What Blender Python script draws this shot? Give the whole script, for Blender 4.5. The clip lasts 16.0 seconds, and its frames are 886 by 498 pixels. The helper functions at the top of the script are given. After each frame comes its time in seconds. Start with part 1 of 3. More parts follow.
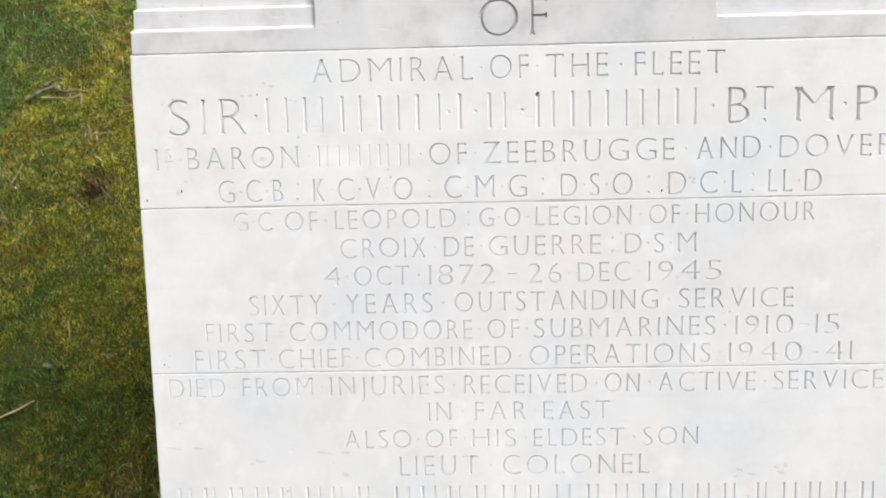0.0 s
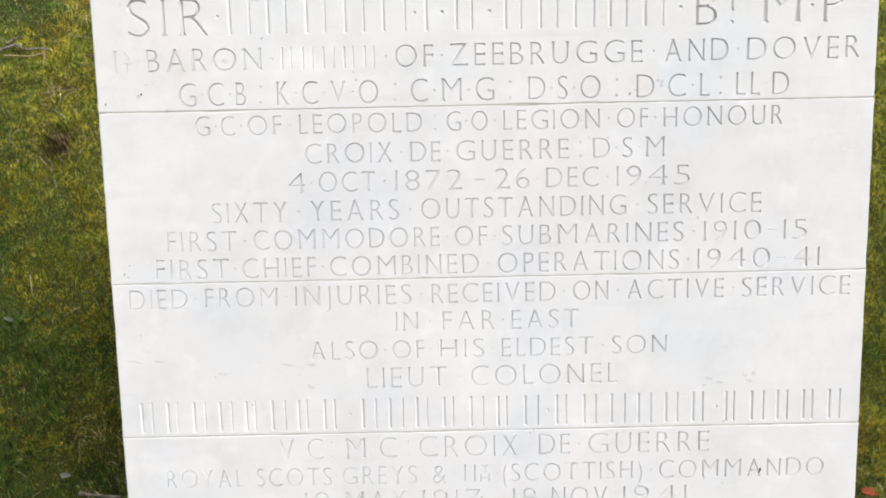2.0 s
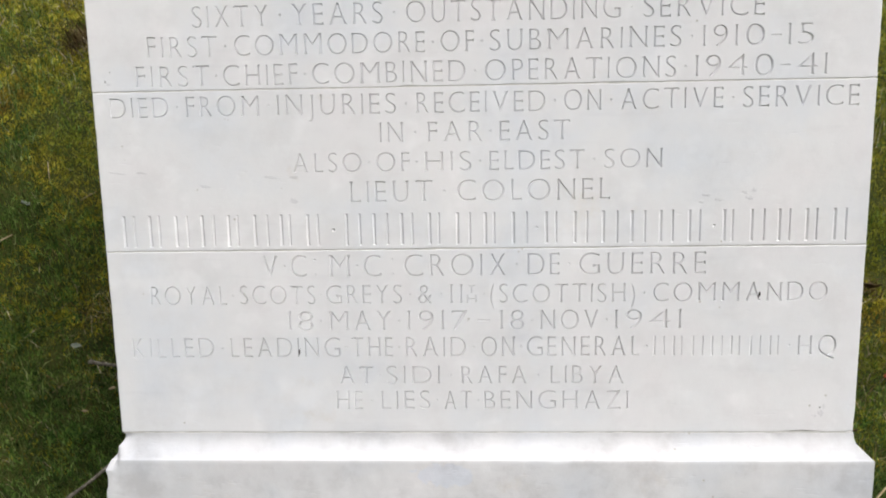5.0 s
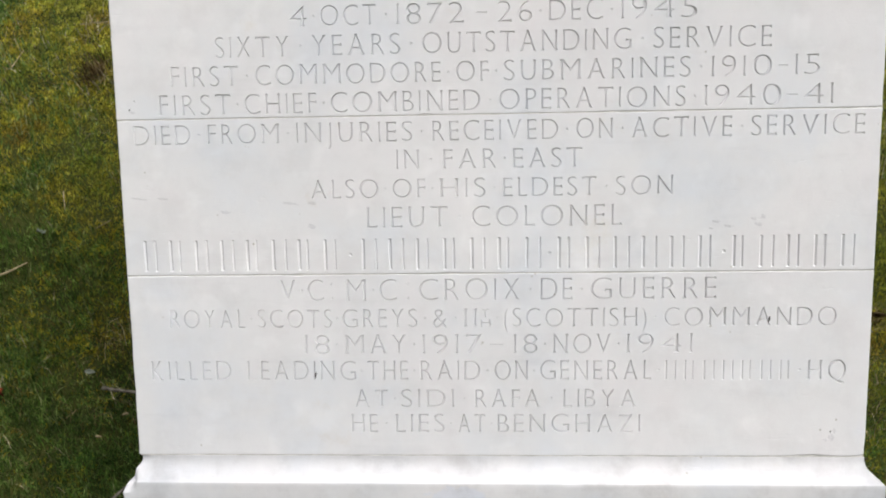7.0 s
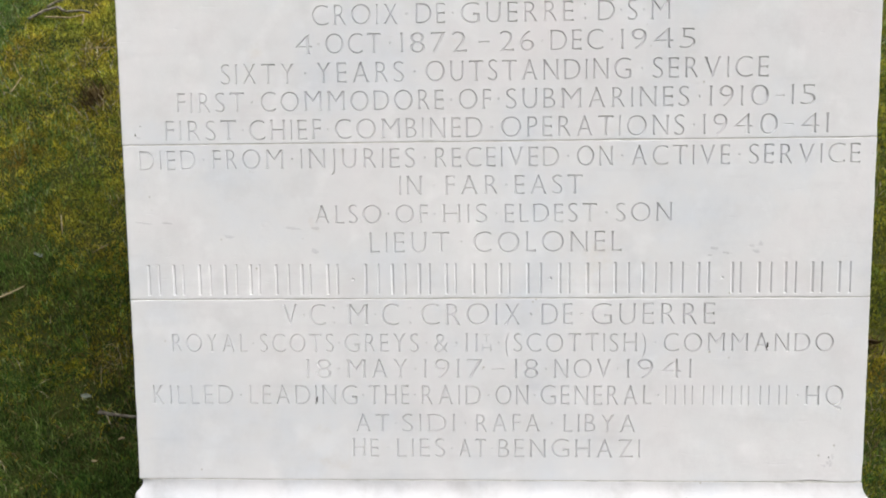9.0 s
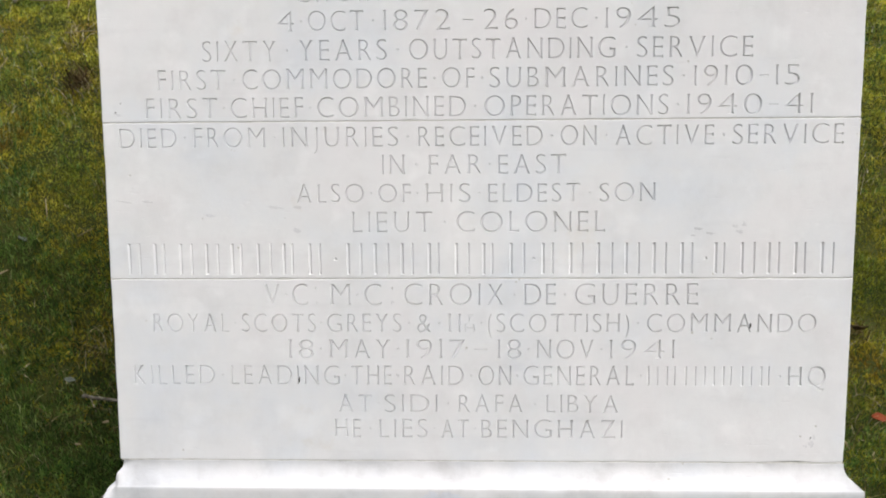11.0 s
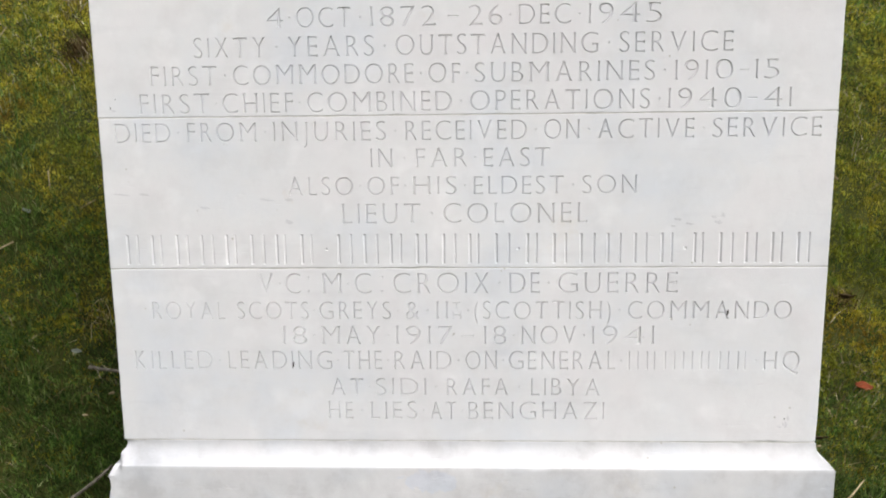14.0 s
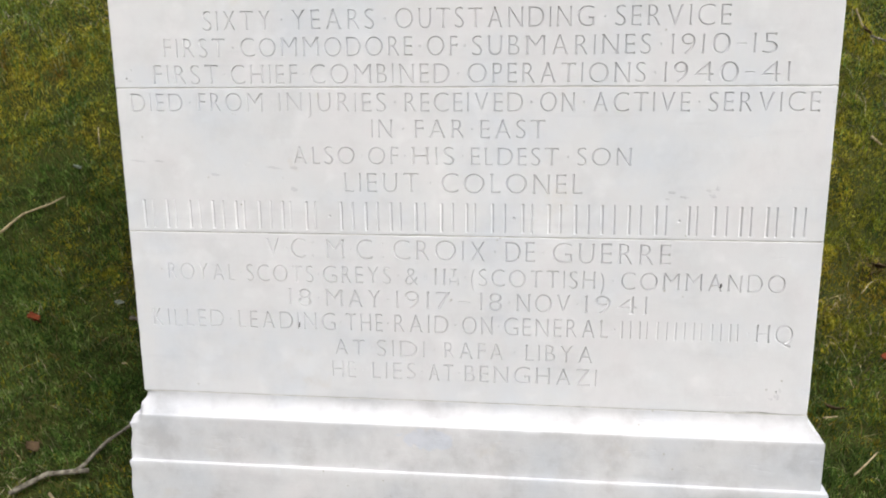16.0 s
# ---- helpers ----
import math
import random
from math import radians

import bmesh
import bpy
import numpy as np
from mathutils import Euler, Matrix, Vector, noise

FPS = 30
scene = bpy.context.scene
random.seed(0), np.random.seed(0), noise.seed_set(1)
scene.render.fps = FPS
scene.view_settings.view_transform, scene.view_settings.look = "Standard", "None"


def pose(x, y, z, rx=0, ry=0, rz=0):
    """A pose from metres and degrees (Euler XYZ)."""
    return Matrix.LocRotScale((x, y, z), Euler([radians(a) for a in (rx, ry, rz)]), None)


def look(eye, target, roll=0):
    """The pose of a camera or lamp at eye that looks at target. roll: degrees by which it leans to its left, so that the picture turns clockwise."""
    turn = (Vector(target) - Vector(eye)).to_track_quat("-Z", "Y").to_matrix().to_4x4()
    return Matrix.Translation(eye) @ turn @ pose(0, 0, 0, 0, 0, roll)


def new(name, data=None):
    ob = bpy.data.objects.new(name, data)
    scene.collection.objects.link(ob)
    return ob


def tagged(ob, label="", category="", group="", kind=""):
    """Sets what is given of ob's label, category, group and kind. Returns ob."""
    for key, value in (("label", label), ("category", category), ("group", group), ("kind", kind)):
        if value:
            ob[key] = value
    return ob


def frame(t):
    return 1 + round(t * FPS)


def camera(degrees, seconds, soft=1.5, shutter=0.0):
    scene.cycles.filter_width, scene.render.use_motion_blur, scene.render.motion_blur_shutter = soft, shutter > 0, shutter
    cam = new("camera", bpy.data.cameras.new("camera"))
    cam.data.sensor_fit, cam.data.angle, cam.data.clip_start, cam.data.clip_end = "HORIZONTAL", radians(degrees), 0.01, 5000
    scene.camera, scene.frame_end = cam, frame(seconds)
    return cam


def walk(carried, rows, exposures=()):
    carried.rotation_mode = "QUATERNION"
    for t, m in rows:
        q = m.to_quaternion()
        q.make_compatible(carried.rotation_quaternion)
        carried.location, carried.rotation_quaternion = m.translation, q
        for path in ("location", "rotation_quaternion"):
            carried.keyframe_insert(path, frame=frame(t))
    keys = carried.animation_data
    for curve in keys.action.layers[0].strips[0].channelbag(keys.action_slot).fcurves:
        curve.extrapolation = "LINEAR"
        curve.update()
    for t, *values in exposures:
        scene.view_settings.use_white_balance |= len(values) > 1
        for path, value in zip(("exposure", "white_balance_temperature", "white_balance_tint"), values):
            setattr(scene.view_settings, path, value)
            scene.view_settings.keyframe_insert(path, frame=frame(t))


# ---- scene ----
cam = camera(53.5, 16.0, soft=1.9)
PATH = [
    (0, (-0.06, -1.031, 1.492), (-0.119, 0.949, 1.215), -1.3),
    (0.5, (-0.065, -1.036, 1.469), (-0.146, 0.943, 1.192), -1.4),
    (1, (-0.051, -1.039, 1.435), (-0.103, 0.943, 1.166), -0.7),
    (1.5, (-0.047, -1.036, 1.407), (-0.072, 0.945, 1.132), -1.1),
    (2, (-0.055, -1.031, 1.384), (-0.053, 0.948, 1.098), -1.2),
    (2.5, (-0.056, -1.029, 1.371), (-0.053, 0.95, 1.085), -1.2),
    (3, (-0.02, -1.035, 1.321), (-0.065, 0.944, 1.038), -1.0),
    (3.5, (0.032, -1.04, 1.267), (-0.031, 0.933, 0.944), 0.2),
    (4, (0.018, -1.021, 1.217), (-0.04, 0.944, 0.851), -0.9),
    (4.2, (0.016, -1.021, 1.2), (-0.054, 0.943, 0.828), -1.0),
    (6.5, (0.0, -1.042, 1.193), (-0.11, 0.932, 0.894), -1.1),
    (7, (-0.001, -1.047, 1.19), (-0.11, 0.93, 0.907), -1.0),
    (7.5, (-0.01, -1.051, 1.19), (-0.117, 0.929, 0.925), -0.5),
    (8, (-0.013, -1.053, 1.191), (-0.119, 0.928, 0.94), -0.6),
    (8.5, (-0.013, -1.058, 1.191), (-0.107, 0.926, 0.958), -0.8),
    (10.8, (-0.014, -1.056, 1.183), (-0.088, 0.931, 0.965), -0.2),
    (11, (-0.003, -1.054, 1.177), (-0.073, 0.929, 0.931), -0.4),
    (11.5, (0.01, -1.064, 1.187), (-0.045, 0.911, 0.876), -0.9),
    (12, (0.007, -1.062, 1.19), (-0.051, 0.914, 0.886), -0.9),
    (12.5, (0.003, -1.064, 1.195), (-0.057, 0.91, 0.877), -0.5),
    (13, (-0.005, -1.066, 1.196), (-0.071, 0.909, 0.887), -0.1),
    (13.5, (0.001, -1.066, 1.2), (-0.071, 0.908, 0.883), -0.4),
    (14, (0.022, -1.079, 1.234), (-0.063, 0.886, 0.87), -0.7),
    (14.5, (0.024, -1.094, 1.223), (-0.051, 0.868, 0.842), -1.2),
    (15, (0.016, -1.091, 1.21), (-0.048, 0.86, 0.772), 0.0),
    (15.5, (0.044, -1.102, 1.223), (-0.073, 0.834, 0.737), -0.5),
    (16, (0.114, -1.101, 1.261), (-0.125, 0.829, 0.791), -0.6),
]
from mathutils.geometry import delaunay_2d_cdt

EXPOSURES = [(0.0, 0.39), (2.0, 0.42), (3.0, 0.40), (3.4, 0.16), (6.5, 0.12), (11.0, 0.13), (16.0, 0.18)]
walk(cam, [(t, look(eye, target, roll)) for t, eye, target, roll in PATH], EXPOSURES)

# ---- world and light: bright overcast sky ----
SUN_ELEV, SUN_AZ = 52.0, 36.0  # azimuth from straight behind the camera, plus: towards the camera's right
world = bpy.data.worlds.new("overcast_sky")
scene.world = world
world.use_nodes = True
wn = world.node_tree
sky = wn.nodes.new("ShaderNodeTexSky")
sky.sky_type = "NISHITA"
sky.sun_disc = False
sky.sun_elevation = radians(SUN_ELEV)
sky.sun_rotation = radians(180 - SUN_AZ)
sky.dust_density = 6.0
sky.air_density = 1.0
sky_soft = wn.nodes.new("ShaderNodeHueSaturation")
sky_soft.inputs["Saturation"].default_value = 0.25
wn.links.new(sky.outputs["Color"], sky_soft.inputs["Color"])
wn.links.new(sky_soft.outputs["Color"], wn.nodes["Background"].inputs["Color"])
wn.nodes["Background"].inputs["Strength"].default_value = 0.12
sun_data = bpy.data.lights.new("sun", "SUN")
sun_data.energy = 1.7
sun_data.angle = radians(24)
sun_data.color = (1.0, 0.99, 0.98)
sun = new("sun", sun_data)
sx = math.sin(radians(SUN_AZ)) * math.cos(radians(SUN_ELEV))
sy = -math.cos(radians(SUN_AZ)) * math.cos(radians(SUN_ELEV))
sun.matrix_world = look((5 * sx, 5 * sy, 5 * math.sin(radians(SUN_ELEV)) + 1), (0, 0, 1))


# ---- materials ----
def material(name):
    m = bpy.data.materials.new(name)
    m.use_nodes = True
    nt = m.node_tree
    return m, nt, nt.nodes["Principled BSDF"]


def node(nt, kind, **sets):
    n = nt.nodes.new(kind)
    for k, v in sets.items():
        n.inputs[k].default_value = v
    return n


def ramp(nt, source, stops):
    r = nt.nodes.new("ShaderNodeValToRGB")
    e = r.color_ramp.elements
    while len(e) < len(stops):
        e.new(0.5)
    for el, (p, c) in zip(e, stops):
        el.position, el.color = p, (*c, 1)
    nt.links.new(source, r.inputs["Fac"])
    return r


def mix(nt, kind, fac, a, b):
    m = nt.nodes.new("ShaderNodeMix")
    m.data_type, m.blend_type = "RGBA", kind
    for sock, v in ((m.inputs[0], fac), (m.inputs[6], a), (m.inputs[7], b)):
        if hasattr(v, "is_linked"):
            nt.links.new(v, sock)
        else:
            sock.default_value = v if not isinstance(v, tuple) else (*v, 1)
    return m.outputs[2]


def noise_tex(nt, coord, scale, detail=4.0, rough=0.55):
    n = node(nt, "ShaderNodeTexNoise", Scale=scale, Detail=detail, Roughness=rough)
    nt.links.new(coord, n.inputs["Vector"])
    return n.outputs["Fac"]


def stone_material(name, tones, grime):
    m, nt, p = material(name)
    geo = nt.nodes.new("ShaderNodeNewGeometry")
    co = geo.outputs["Position"]
    broad = noise_tex(nt, co, 3.2, 5, 0.6)
    base = ramp(nt, broad, list(zip((0.3, 0.5, 0.7), tones)))
    blotch = noise_tex(nt, co, 16, 6, 0.65)
    tone = ramp(nt, blotch, [(0.34, (0.82, 0.815, 0.81)), (0.49, (0.965, 0.965, 0.965)), (0.62, (1.02, 1.02, 1.02))])
    c = mix(nt, "MULTIPLY", grime, base.outputs["Color"], tone.outputs["Color"])
    # rain streaks along the beds and faint vertical wash
    sm = node(nt, "ShaderNodeMapping", Scale=(3.0, 3.0, 26.0))
    nt.links.new(co, sm.inputs["Vector"])
    bed = noise_tex(nt, sm.outputs["Vector"], 1.6, 5, 0.6)
    bedr = ramp(nt, bed, [(0.25, (0.86, 0.86, 0.87)), (0.42, (1, 1, 1))])
    c = mix(nt, "MULTIPLY", 0.5, c, bedr.outputs["Color"])
    # faint pink, blue and tan clouds in the stone
    cloud = noise_tex(nt, co, 6.5, 4, 0.6)
    cr = ramp(nt, cloud, [(0.30, (0.955, 0.985, 1.02)), (0.5, (1, 1, 1)), (0.70, (1.01, 0.985, 0.985))])
    c = mix(nt, "MULTIPLY", 1.0, c, cr.outputs["Color"])
    tan = noise_tex(nt, co, 12, 5, 0.7)
    tr = ramp(nt, tan, [(0.62, (1, 1, 1)), (0.78, (0.93, 0.885, 0.82))])
    c = mix(nt, "MULTIPLY", 0.8, c, tr.outputs["Color"])
    pale = noise_tex(nt, co, 21, 3, 0.5)
    lr = ramp(nt, pale, [(0.56, (1, 1, 1)), (0.68, (1.07, 1.07, 1.07))])
    c = mix(nt, "MULTIPLY", 0.8, c, lr.outputs["Color"])
    # an old scrape on the plinth
    away = nt.nodes.new("ShaderNodeVectorMath")
    away.operation = "SUBTRACT"
    nt.links.new(co, away.inputs[0])
    away.inputs[1].default_value = (-0.045, -0.018, 0.732)
    wide = node(nt, "ShaderNodeMapping", Scale=(8.0, 8.0, 19.0))
    nt.links.new(away.outputs[0], wide.inputs["Vector"])
    far = nt.nodes.new("ShaderNodeVectorMath")
    far.operation = "LENGTH"
    nt.links.new(wide.outputs["Vector"], far.inputs[0])
    ragged = nt.nodes.new("ShaderNodeMath")
    ragged.operation = "MULTIPLY_ADD"
    nt.links.new(noise_tex(nt, co, 60, 4, 0.6), ragged.inputs[0])
    ragged.inputs[1].default_value = 0.6
    nt.links.new(far.outputs["Value"], ragged.inputs[2])
    sr = ramp(nt, ragged.outputs[0], [(0.55, (0.955, 0.99, 1.05)), (0.60, (1, 1, 1))])
    c = mix(nt, "MULTIPLY", 1.0, c, sr.outputs["Color"])
    # sparse shell pits
    pit = node(nt, "ShaderNodeTexVoronoi", Scale=55.0)
    nt.links.new(co, pit.inputs["Vector"])
    pitmask = noise_tex(nt, co, 9, 2, 0.5)
    pm = nt.nodes.new("ShaderNodeMath")
    pm.operation = "GREATER_THAN"
    pm.inputs[1].default_value = 0.6
    nt.links.new(pitmask, pm.inputs[0])
    pr = ramp(nt, pit.outputs["Distance"], [(0.04, (1, 1, 1)), (0.10, (0, 0, 0))])
    pf = nt.nodes.new("ShaderNodeMath")
    pf.operation = "MULTIPLY"
    nt.links.new(pr.outputs["Color"], pf.inputs[0])
    nt.links.new(pm.outputs[0], pf.inputs[1])
    c = mix(nt, "MIX", pf.outputs[0], c, (0.50, 0.48, 0.45))
    # every block a little lighter or darker
    info = nt.nodes.new("ShaderNodeObjectInfo")
    br = ramp(nt, info.outputs["Random"], [(0.0, (0.975, 0.975, 0.98)), (1.0, (1.0, 1.0, 0.995))])
    c = mix(nt, "MULTIPLY", 1.0, c, br.outputs["Color"])
    nt.links.new(c, p.inputs["Base Color"])
    p.inputs["Roughness"].default_value = 0.85
    p.inputs["Specular IOR Level"].default_value = 0.25
    scm = node(nt, "ShaderNodeMapping", Scale=(1.0, 1.0, 5.0), Rotation=(0.0, 0.12, 0.0))
    nt.links.new(co, scm.inputs["Vector"])
    scuff = ramp(nt, noise_tex(nt, scm.outputs["Vector"], 30, 3, 0.6), [(0.64, (0, 0, 0)), (0.72, (1, 1, 1))])
    grain = noise_tex(nt, co, 420, 4, 0.7)
    lump = noise_tex(nt, co, 45, 4, 0.6)
    add = nt.nodes.new("ShaderNodeMath")
    add.operation = "MULTIPLY_ADD"
    nt.links.new(grain, add.inputs[0])
    add.inputs[1].default_value = 0.35
    nt.links.new(lump, add.inputs[2])
    sub = nt.nodes.new("ShaderNodeMath")
    sub.operation = "SUBTRACT"
    nt.links.new(add.outputs[0], sub.inputs[0])
    nt.links.new(pf.outputs[0], sub.inputs[1])
    sub2 = nt.nodes.new("ShaderNodeMath")
    sub2.operation = "MULTIPLY_ADD"
    nt.links.new(scuff.outputs["Color"], sub2.inputs[0])
    sub2.inputs[1].default_value = -0.5
    nt.links.new(sub.outputs[0], sub2.inputs[2])
    bump = node(nt, "ShaderNodeBump", Strength=0.25, Distance=0.002)
    nt.links.new(sub2.outputs[0], bump.inputs["Height"])
    nt.links.new(bump.outputs["Normal"], p.inputs["Normal"])
    return m


def simple_material(name, dark, light, scale, rough=0.9, per_island=False, bump_d=0.0):
    m, nt, p = material(name)
    geo = nt.nodes.new("ShaderNodeNewGeometry")
    n = noise_tex(nt, geo.outputs["Position"], scale, 5, 0.6)
    r = ramp(nt, n, [(0.3, dark), (0.7, light)])
    c = r.outputs["Color"]
    if per_island:
        v = ramp(nt, geo.outputs["Random Per Island"], [(0.0, (0.55, 0.55, 0.55)), (0.5, (1, 1, 1)), (1.0, (1.35, 1.3, 1.1))])
        c = mix(nt, "MULTIPLY", 1.0, c, v.outputs["Color"])
    nt.links.new(c, p.inputs["Base Color"])
    p.inputs["Roughness"].default_value = rough
    p.inputs["Specular IOR Level"].default_value = 0.08
    if bump_d:
        b = node(nt, "ShaderNodeBump", Strength=0.6, Distance=bump_d)
        nt.links.new(n, b.inputs["Height"])
        nt.links.new(b.outputs["Normal"], p.inputs["Normal"])
    return m


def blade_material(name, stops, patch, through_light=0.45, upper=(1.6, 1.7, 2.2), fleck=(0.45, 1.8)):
    """Colour by blade, tinted by broad patches of the lawn."""
    m, nt, p = material(name)
    geo = nt.nodes.new("ShaderNodeNewGeometry")
    r = ramp(nt, geo.outputs["Random Per Island"], stops)
    n = noise_tex(nt, geo.outputs["Position"], 5.5, 4, 0.6)
    t = ramp(nt, n, patch)
    c = mix(nt, "MULTIPLY", 1.0, r.outputs["Color"], t.outputs["Color"])
    fine = ramp(nt, noise_tex(nt, geo.outputs["Position"], 32, 3, 0.6), [(0.32, (fleck[0],) * 3), (0.5, (1.0, 1.0, 1.0)), (0.68, (fleck[1], fleck[1], fleck[1] * 0.95))])
    c = mix(nt, "MULTIPLY", 1.0, c, fine.outputs["Color"])
    sprig = ramp(nt, noise_tex(nt, geo.outputs["Position"], 130, 2, 0.5), [(0.34, (0.5, 0.5, 0.5)), (0.5, (1.0, 1.0, 1.0)), (0.66, (1.5, 1.5, 1.5))])
    c = mix(nt, "MULTIPLY", 1.0, c, sprig.outputs["Color"])
    # light painted into the blade colour: dimmer at the bank's foot, brighter above
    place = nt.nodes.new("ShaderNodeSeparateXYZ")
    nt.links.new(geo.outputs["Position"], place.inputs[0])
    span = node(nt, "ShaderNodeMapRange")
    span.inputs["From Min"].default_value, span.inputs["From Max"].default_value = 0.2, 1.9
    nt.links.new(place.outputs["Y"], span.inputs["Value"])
    bank_light = ramp(nt, span.outputs["Result"], [(0.0, (0.92, 0.94, 0.96)), (0.42, (1, 1, 1)), (1.0, upper)])
    c = mix(nt, "MULTIPLY", 1.0, c, bank_light.outputs["Color"])
    nt.links.new(c, p.inputs["Base Color"])
    p.inputs["Roughness"].default_value = 0.7
    p.inputs["Specular IOR Level"].default_value = 0.1
    tr = nt.nodes.new("ShaderNodeBsdfTranslucent")
    nt.links.new(c, tr.inputs["Color"])
    ms = nt.nodes.new("ShaderNodeMixShader")
    ms.inputs[0].default_value = through_light
    nt.links.new(p.outputs[0], ms.inputs[1])
    nt.links.new(tr.outputs[0], ms.inputs[2])
    nt.links.new(ms.outputs[0], nt.nodes["Material Output"].inputs["Surface"])
    return m


STONE = stone_material("portland_stone", [(0.735, 0.735, 0.755), (0.766, 0.763, 0.780), (0.815, 0.810, 0.822)], 0.35)
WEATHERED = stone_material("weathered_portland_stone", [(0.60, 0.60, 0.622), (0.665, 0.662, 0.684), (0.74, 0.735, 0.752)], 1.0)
MORTAR = simple_material("lime_mortar", (0.42, 0.41, 0.39), (0.74, 0.72, 0.69), 60)
SPECK = simple_material("black_grime", (0.02, 0.02, 0.018), (0.06, 0.055, 0.05), 300)
SOIL = simple_material("mossy_soil", (0.018, 0.026, 0.007), (0.062, 0.064, 0.015), 14, 0.95, False, 0.01)
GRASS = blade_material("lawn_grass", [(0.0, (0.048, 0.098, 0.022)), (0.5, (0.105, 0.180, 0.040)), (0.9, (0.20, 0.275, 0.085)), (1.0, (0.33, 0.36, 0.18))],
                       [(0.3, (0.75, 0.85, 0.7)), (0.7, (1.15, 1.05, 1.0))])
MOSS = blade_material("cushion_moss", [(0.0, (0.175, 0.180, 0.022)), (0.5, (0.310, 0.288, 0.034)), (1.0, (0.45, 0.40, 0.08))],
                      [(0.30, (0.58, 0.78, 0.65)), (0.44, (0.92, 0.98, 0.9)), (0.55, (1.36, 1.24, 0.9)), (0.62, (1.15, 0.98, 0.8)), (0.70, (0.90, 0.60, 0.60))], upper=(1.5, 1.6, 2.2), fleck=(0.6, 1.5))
STRAW = blade_material("dry_grass_straw", [(0.0, (0.10, 0.065, 0.025)), (0.5, (0.30, 0.23, 0.11)), (1.0, (0.62, 0.54, 0.35))],
                       [(0.3, (0.85, 0.85, 0.85)), (0.7, (1.1, 1.1, 1.1))], 0.2)
WITHERED = blade_material("withered_brown_grass", [(0.0, (0.05, 0.034, 0.014)), (0.7, (0.16, 0.11, 0.05)), (1.0, (0.34, 0.27, 0.15))],
                           [(0.3, (0.85, 0.85, 0.85)), (0.7, (1.1, 1.1, 1.1))], 0.1)
BARK = simple_material("grey_brown_bark", (0.042, 0.035, 0.026), (0.30, 0.27, 0.215), 110, 0.9, False, 0.003)
PALE = simple_material("bleached_wood", (0.19, 0.145, 0.075), (0.46, 0.38, 0.23), 60, 0.85)
RED_LEAF = simple_material("rust_red_leaf", (0.09, 0.020, 0.009), (0.22, 0.055, 0.022), 60, 0.6)
BROWN_LEAF = simple_material("brown_dead_leaf", (0.035, 0.024, 0.014), (0.12, 0.08, 0.045), 60, 0.7)
GREY_LEAF = simple_material("grey_withered_leaf", (0.07, 0.085, 0.065), (0.18, 0.20, 0.16), 60, 0.7)


def part(name, bm, mat, parent, label=""):
    me = bpy.data.meshes.new(name)
    bm.to_mesh(me)
    bm.free()
    return mesh_part(name, me, mat, parent, label)


def mesh_part(name, me, mat, parent, label=""):
    me.materials.append(mat)
    ob = new(name, me)
    if parent is not None:
        ob.parent = parent
        ob.matrix_parent_inverse = Matrix.Translation(parent.matrix_world.translation).inverted() if parent.matrix_world else Matrix()
    return tagged(ob, label)


# ---- ground: a grassy bank that rises behind the stone ----
PROFILE = [(-900, -2.0), (-40, -2.0), (-6, -1.0), (-1.2, 0.08), (0.0, 0.46), (0.5, 0.585), (0.72, 0.665), (0.9, 0.81), (1.1, 1.02), (1.4, 1.315), (1.7, 1.585), (2.2, 2.01), (3.2, 2.66), (5, 3.2), (9, 3.5), (40, 4.0), (900, 4.0)]
PY = np.array([p[0] for p in PROFILE], float)
PZ = np.array([p[1] for p in PROFILE], float)


def ground_z(x, y):
    near = np.exp(-(np.abs(x) / 6.0) ** 2)
    z = (np.interp(y - 0.06, PY, PZ) + np.interp(y, PY, PZ) + np.interp(y + 0.06, PY, PZ)) / 3
    z = z - 0.062 * np.clip(x, -8, 8) * near
    bump = 0.014 * np.sin(5.1 * x + 1.3 + 2 * np.sin(2.3 * y)) * np.sin(4.3 * y + 0.4) + 0.010 * np.sin(15 * x + 3 * y + 2 * np.sin(7 * y)) * np.sin(13 * y - 4 * x) + 0.008 * np.sin(37 * x - 9 * y + 2 * np.sin(11 * y)) * np.sin(33 * y + 11 * x)
    hump = 0.022 * np.abs(np.sin(21 * x + 1.1 + 1.5 * np.sin(9 * y)) * np.sin(19 * y + 0.7 + 1.2 * np.sin(8 * x))) * np.clip((x - 0.5) / 0.1, 0, 1) * np.clip((y - 0.55) / 0.2, 0, 1)
    bump = bump + hump
    return z + bump * np.exp(-((np.abs(x) + np.abs(y)) / 8) ** 2)


def spaced(step, near, far):
    v, s = [0.0], step
    while v[-1] < far:
        v.append(v[-1] + s)
        if v[-1] > near:
            s *= 1.35
    return np.array(v)


gx = spaced(0.03, 2.0, 900)
gx = np.concatenate([-gx[:0:-1], gx])
gy_up = spaced(0.03, 2.5, 900)
gy_dn = spaced(0.08, 1.0, 900)
gy = np.concatenate([-gy_dn[:0:-1], gy_up])
XX, YY = np.meshgrid(gx, gy)
ZZ = ground_z(XX, YY)
verts = np.stack([XX, YY, ZZ], -1).reshape(-1, 3)
nx, ny = len(gx), len(gy)
ii = (np.arange(ny - 1)[:, None] * nx + np.arange(nx - 1)[None]).reshape(-1)
quads = np.stack([ii, ii + 1, ii + nx + 1, ii + nx], -1)
me = bpy.data.meshes.new("ground")
me.from_pydata(verts.tolist(), [], quads.tolist())
me.shade_smooth()
